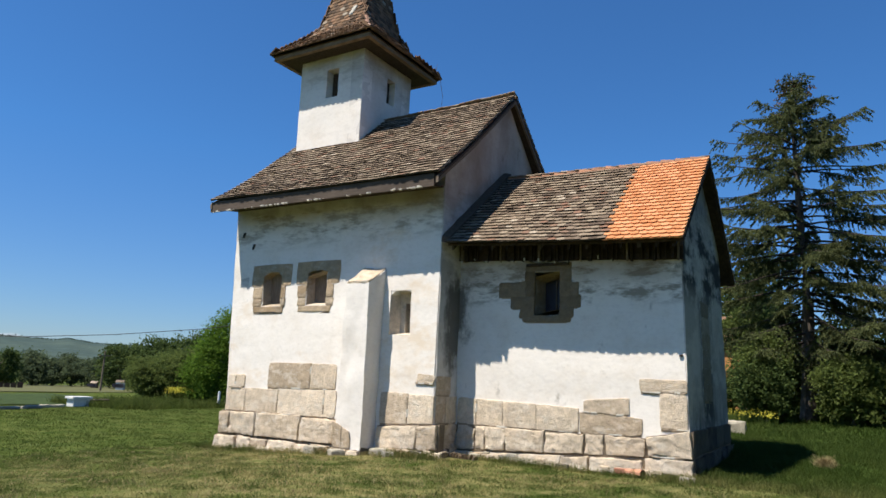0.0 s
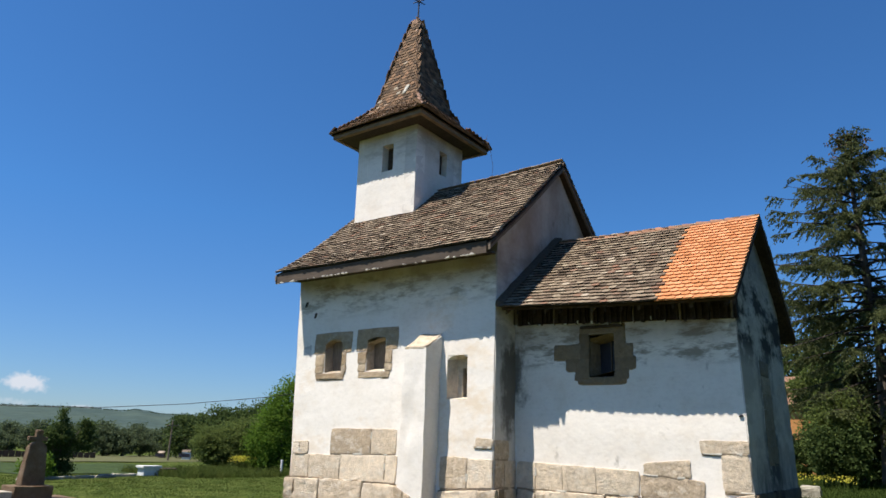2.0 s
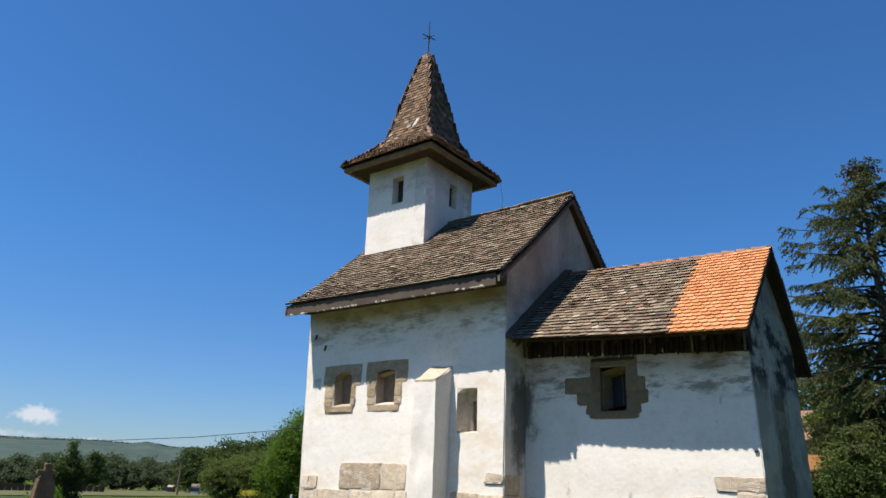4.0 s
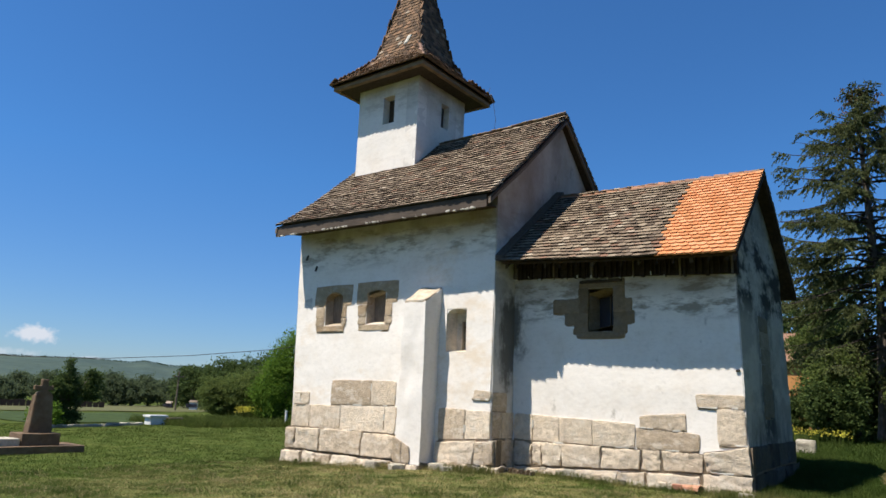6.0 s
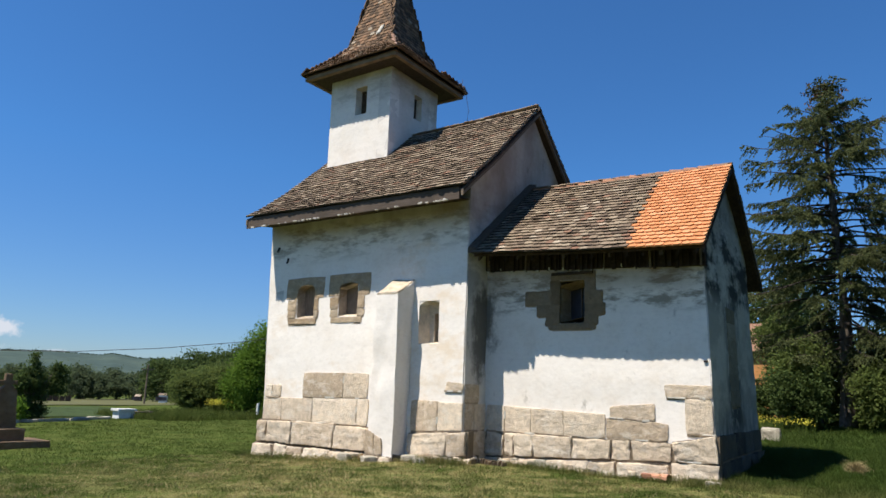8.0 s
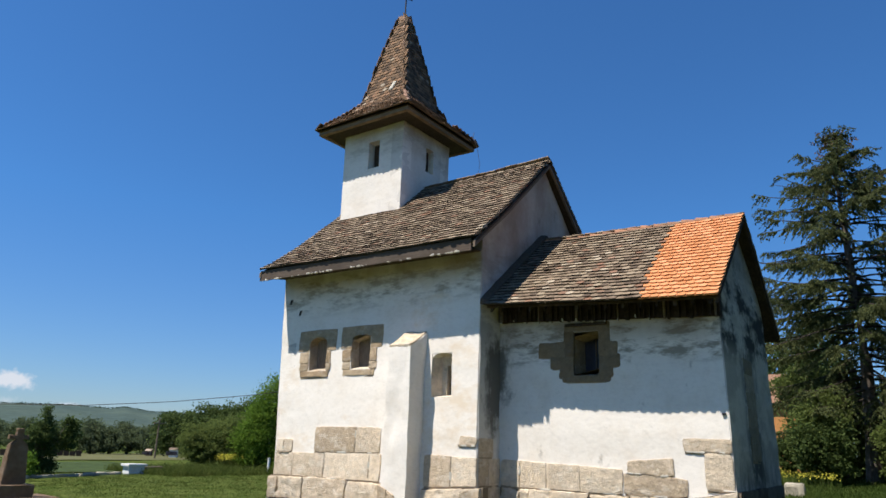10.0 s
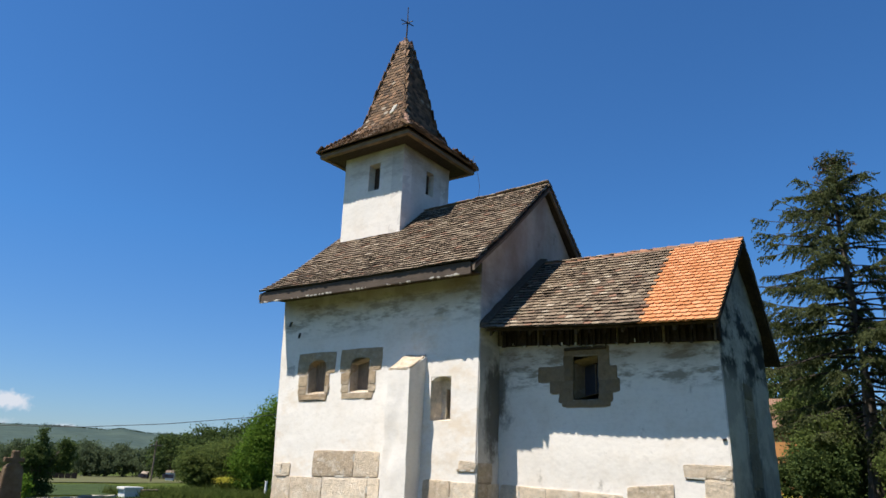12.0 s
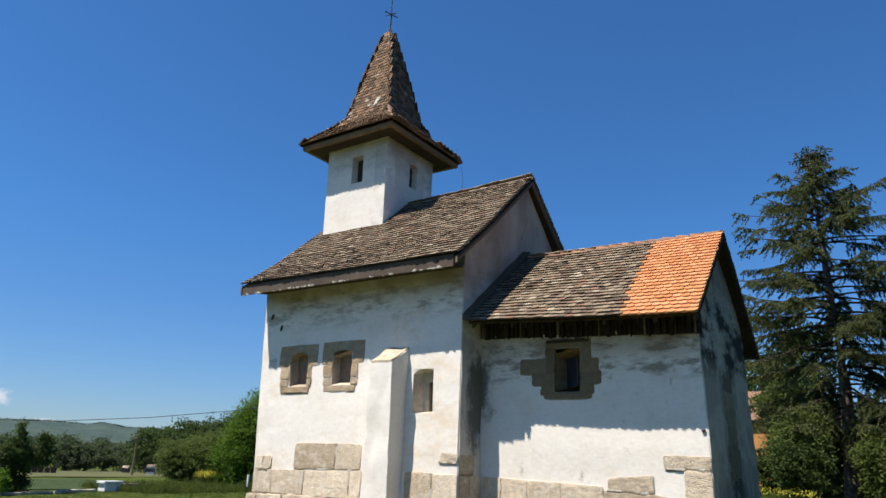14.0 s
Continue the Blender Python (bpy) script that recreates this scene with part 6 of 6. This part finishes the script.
def loose_stone(name, at, size, label, category, material, seed, group="", sink=0.3):
    z = ground_z(at[0], at[1])
    bm = bmesh.new()
    slab(bm, [-s / 2 for s in size], [s / 2 for s in size], min(size) * 0.2, min(size) * 0.10, 2, None, seed)
    ob = part(name, bm, material, None, label)
    ob.matrix_world = pose(at[0], at[1], z + size[2] * (0.5 - sink), 0, 0, at[2])
    return tagged(ob, label, category, group)


for k in range(15):
    r = random.Random(500 + k)
    t = k / 14
    loose_stone("edging_stone", (lerp(-30.4, -32.2, t) + r.uniform(-0.1, 0.1), lerp(0.4, 6.6, t), r.uniform(60, 120)), (r.uniform(0.35, 0.6), r.uniform(0.25, 0.35), r.uniform(0.16, 0.22)),
                "pale rough stone in a low edging on the lawn", "stone", M_ROUGH, k, "low stone edging")
loose_stone("stone_slab", (-0.75, 10.62, 8), (0.6, 0.4, 0.45), "pale block of dressed stone lying in the grass", "stone", M_ROUGH, 31, "", 0.15)
loose_stone("stone", (0.05, -0.42, 20), (0.28, 0.2, 0.14), "small pale stone at the wall's foot", "stone", M_ROUGH, 33)
for k, (x, y, s) in enumerate(((-6.35, -1.25, 0.3), (-6.05, -1.35, 0.22), (-7.25, -1.68, 0.26), (-8.2, -1.32, 0.34))):
    loose_stone("stone", (x, y, 30 * k), (s * 1.3, s, s * 0.7), "rough field stone under the plinth", "stone", M_ROUGH, 40 + k, "stones at the wall's foot")
# a fallen ridge tile leaning at the plinth
bm = bmesh.new()
for v in RIDGE_V:
    bm.verts.new((v[0] * 1.25, v[1] * 0.85, v[2] * 0.7))
bm.verts.ensure_lookup_table()
for f in RIDGE_F:
    bm.faces.new([bm.verts[i] for i in f])
ob = part("fallen_tile", bm, M_FALLEN, None)
ob.matrix_world = pose(-0.78, -0.36, ground_z(-0.95, -0.36) + 0.06, 4, 8, 86)
tagged(ob, "pale orange-brown clay ridge tile lying at the foot of the wall", "roof tile")

# old flat tiles stood on edge in the inner corner
for k in range(15):
    r = random.Random(560 + k)
    bm = bmesh.new()
    slab(bm, (-0.009, -0.09, 0.0), (0.009, 0.09, r.uniform(0.13, 0.17)), 0.004, 0.003, 2, None, k)
    ob = part("clay_tile", bm, M_OLD_SINGLE, None)
    x = lerp(-5.08, -4.27, k / 14)
    ob.matrix_world = pose(x, -0.66 + r.uniform(-0.02, 0.02), ground_z(x, -0.66) - 0.06, 0, r.uniform(4, 22), r.uniform(-8, 8))
    tagged(ob, "old flat clay tile stood on edge at the wall's foot", "tile", "tiles stacked on edge")


# paved path with its kerb of rough stones
def path():
    x0, x1, y0, y1 = -16.0, -1.6, -12.5, -10.58
    level = lambda x: ground_z(x, -10.4)

    def skewed(co):
        return (co.x, co.y - 0.05 * (co.x + 2.7), co.z + level(co.x))
    bm = bmesh.new()
    slab(bm, (x0, y0, -0.3), (x1, y1, 0.026), 0, 0, 24)
    for v in bm.verts:
        v.co = Vector(skewed(v.co))
    ob = part("path", bm, M_GRIT, None)
    tagged(ob, "path of worn pinkish flat stones with a rough stone kerb", "path", kind="structure")
    r = random.Random(71)
    y, made = y1 - 0.02, 0
    while y > y0 and made < 280:
        w = r.uniform(0.22, 0.34)
        x = x0 + r.uniform(0, 0.3) + 3.5
        while x < x1 - 0.2:
            l = r.uniform(0.26, 0.52)
            bm = bmesh.new()
            slab(bm, (x, y - w + r.uniform(0, 0.03), -0.05), (min(x + l, x1) - 0.018, y - r.uniform(0.01, 0.03), 0.036 + r.uniform(-0.006, 0.008)), 0.012, 0.016, 2, skewed, r.randint(0, 999))
            part("flagstone", bm, M_PAVING, ob)
            made += 1
            x += l
        y -= w
    x = x0
    while x < x1:
        l = r.uniform(0.14, 0.34)
        bm = bmesh.new()
        slab(bm, (x, y1 + r.uniform(-0.01, 0.02), -0.2), (x + l - 0.012, y1 + r.uniform(0.07, 0.11), 0.055 + r.uniform(-0.025, 0.02)), 0.02, 0.024, 2, skewed, r.randint(0, 999))
        part("kerb_stone", bm, M_ROUGH, ob)
        x += l


path()


M_EDGE_GLINT = plain_material("granite_edge_glint", (0.10, 0.10, 0.11), 0.4)


def dark_grave():
    x, y = 3.42, -7.15
    z = ground_z(x, y)
    ob = thing("grave_marker", (x, y, z), "low black granite grave marker with a sloping face on the lawn", "grave marker")
    bm = bmesh.new()
    top = 0.535 - z
    lean = lambda co: (co.x * (1.0 if co.z < 0.3 else 0.93), co.y + (co.z - 0.1) * 0.75, co.z)
    slab(bm, (-0.56, -0.30, 0.10), (0.56, 0.0, top), 0.02, 0, 0, lean)
    part("headstone", bm, M_GRANITE, ob)
    # grey strips paint the glint of the polished edges
    for a, b in (((-0.568, -0.306, 0.10), (-0.552, -0.285, top + 0.004)), ((0.552, -0.306, 0.10), (0.568, -0.285, top + 0.004)), ((-0.552, -0.306, top - 0.012), (0.552, -0.285, top + 0.004))):
        bm = bmesh.new()
        slab(bm, a, b, 0.004, 0, 0, lean)
        part("edge_glint", bm, M_EDGE_GLINT, ob, "grey strip for the glint along the polished edge")
    bm = bmesh.new()
    slab(bm, (-0.64, -0.36, -0.1), (0.64, 0.40, 0.11), 0.015)
    part("base", bm, M_GRANITE, ob)


dark_grave()


# ---- the village edge ----
def fence(at, turn, length):
    ob = thing("plank_fence", (at[0], at[1], ground_z(*at)), "long dark plank fence beyond the field", "fence")
    ob.rotation_euler.z = turn
    n = int(length / 0.5)
    for k in range(n):
        bm = bmesh.new()
        slab(bm, (k * 0.5, -0.03, -0.2), (k * 0.5 + 0.46, 0.03, 0.62 + random.Random(k).uniform(-0.04, 0.04)), 0.01)
        part("plank", bm, M_DARKWOOD, ob)


fence((-67.0, 11.9), math.atan2(7, 4.5), 10.0)


def utility_pole(at, h):
    ob = thing("utility_pole", (at[0], at[1], ground_z(*at)), "slim weathered timber utility pole among trees", "utility pole")
    bm = bmesh.new()
    tube(bm, [(0, 0, -0.3), (0, 0, h * 0.5), (0, 0, h)], [0.085, 0.075, 0.06], 8)
    part("pole", bm, M_WOOD, ob)
    bm = bmesh.new()
    slab(bm, (-0.06, -0.5, h - 0.5), (0.06, 0.5, h - 0.4), 0.01)
    part("crossarm", bm, M_WOOD, ob)


utility_pole((-54.0, 22.8), 3.5)


def small_house(name, at, turn, size, wall_mat, roof_mat, label):
    """A plain gabled house: walls, roof, a door and windows."""
    w, d, h = size
    ob = thing(name, (at[0], at[1], ground_z(*at)), label, "house")
    ob.rotation_euler.z = turn
    bm = bmesh.new()
    slab(bm, (-w / 2, -d / 2, -0.3), (w / 2, d / 2, h))
    part("wall", bm, wall_mat, ob)
    bm = bmesh.new()
    r, lap = h + d * 0.42, min(0.32, w * 0.08)
    v = [bm.verts.new(p) for p in ((-w / 2 - lap, -d / 2 - lap, h), (w / 2 + lap, -d / 2 - lap, h), (w / 2 + lap, 0, r), (-w / 2 - lap, 0, r), (-w / 2 - lap, d / 2 + lap, h), (w / 2 + lap, d / 2 + lap, h))]
    for f in ((0, 1, 2, 3), (3, 2, 5, 4), (0, 3, 4), (1, 5, 2), (0, 4, 5, 1)):
        bm.faces.new([v[i] for i in f])
    part("roof", bm, roof_mat, ob)
    for x in (-w * 0.35, 0.0):
        bm = bmesh.new()
        slab(bm, (x - 0.4, -d / 2 - 0.03, h * 0.35), (x + 0.4, -d / 2 + 0.05, h * 0.8), 0.01)
        part("window", bm, M_GLASSDARK, ob)


small_house("house", (-6.5, 36.0), radians(4), (5.5, 5.0, 4.2), M_ORANGE, M_OLD_RIDGE, "orange rendered house with a tiled roof behind the trees")
small_house("shed", (-57.6, 27.1), radians(40), (0.7, 0.5, 0.75), M_WHITE, M_WOOD, "small pale shed between the trees")
small_house("shed", (-65.6, 29.6), radians(30), (0.6, 0.5, 0.55), M_WOOD, M_PAVING, "low shed with a pale sheet roof in the greenery")

# overhead cable
cable = bpy.data.curves.new("cable", "CURVE")
cable.dimensions, cable.bevel_depth, cable.bevel_resolution = "3D", 0.022, 1
line = cable.splines.new("POLY")
pts = [(-66.0, -7.5, 4.4), (-56, -0.8, 3.2), (-46.1, 6.1, 3.0), (-41.6, 9.3, 3.1), (-37.0, 12.4, 3.5), (-32.6, 15.4, 4.1), (-26, 20.0, 5.4), (-18, 25.5, 7.4)]
line.points.add(len(pts) - 1)
for p, c in zip(line.points, pts):
    p.co = (*c, 1)
cable.materials.append(M_IRON)
tagged(new("overhead_cable", cable), "thin dark overhead cable slung across the view", "cable")


# fields and hills
def field(name, x0, x1, y0, y1, mat, label):
    n = 14
    verts = [(lerp(x0, x1, i / n), lerp(y0, y1, j / n), ground_z(lerp(x0, x1, i / n), lerp(y0, y1, j / n)) + 0.05) for j in range(n + 1) for i in range(n + 1)]
    faces = [(j * (n + 1) + i, j * (n + 1) + i + 1, (j + 1) * (n + 1) + i + 1, (j + 1) * (n + 1) + i) for j in range(n) for i in range(n)]
    tagged(link_mesh(name, mesh_from(name, verts, faces), mat), label, "field", kind="structure")


field("field", -82, -50, 6, 40, M_FIELD, "pale mown field strip beyond the churchyard")
field("green_field", -47, -34, 2, 14.5, M_CROP, "bright green strip of young crop beyond the stone edging")


def hill_crest(a):
    """The height of the hills' crest in the direction a (radians); the western ridge drops northwards past a wooded knoll."""
    lift = noise.noise(Vector((math.cos(a) * 3.1, math.sin(a) * 3.1, 0))) * 0.3 + noise.noise(Vector((math.cos(a) * 9, math.sin(a) * 9, 2))) * 0.10
    usual = (22 + 32 * (0.5 + 0.5 * math.cos(a - radians(168)))) * (1 + lift)
    deg = math.degrees(a)
    ridge = piecewise([(140, 37), (146.4, 41.5), (148.4, 42.2), (149.3, 46.5), (150.0, 49.0), (150.8, 44.8), (152.2, 46.2), (154, 48), (157.5, 46), (166, 44)], deg)
    return lerp(usual, ridge + 3, smooth(128, 143, deg) * smooth(178, 164, deg))


def hills():
    nx, nr = 720, 24
    verts = []
    for j in range(nr + 1):
        t = j / nr
        d = lerp(620, 2300, t)
        for i in range(nx + 1):
            a = radians(lerp(-70, 250, i / nx))
            x, y = math.cos(a) * d, math.sin(a) * d
            verts.append((x, y, -3 + hill_crest(a) * smooth(0.0, 0.62, t) + noise.noise(Vector((x, y, 0)) * 0.006) * 3 * t * smooth(0.62, 0.3, t)))
    w = nx + 1
    faces = [(j * w + i, j * w + i + 1, (j + 1) * w + i + 1, (j + 1) * w + i) for j in range(nr) for i in range(nx)]
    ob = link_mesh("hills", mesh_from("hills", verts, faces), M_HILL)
    ob.data.polygons.foreach_set("use_smooth", [True] * len(faces))
    tagged(ob, "low green hills on the horizon, bluish for haze", "hills", kind="structure")


hills()


def hill_trees():
    """The dark line of woodland along the crest of the western hills."""
    g = np.random.default_rng(19)
    out = []
    for a in np.radians(g.uniform(143, 170, 900)):
        d = lerp(620, 2300, 0.62) + g.uniform(-30, 40)
        if noise.noise(Vector((math.degrees(a) * 0.35, 0, 5))) > -0.45:
            out.append((math.cos(a) * d, math.sin(a) * d, -3 + hill_crest(a) + g.uniform(-1.0, 0.8)))
    me = leaf_cloud("hill_woodland", out, 2.6, 14, 1.7, 20, 0.6)
    tagged(link_mesh("hill_woodland", me, M_FOREST), "dark line of far woodland along the hill crest", "woodland", kind="stuff")


hill_trees()
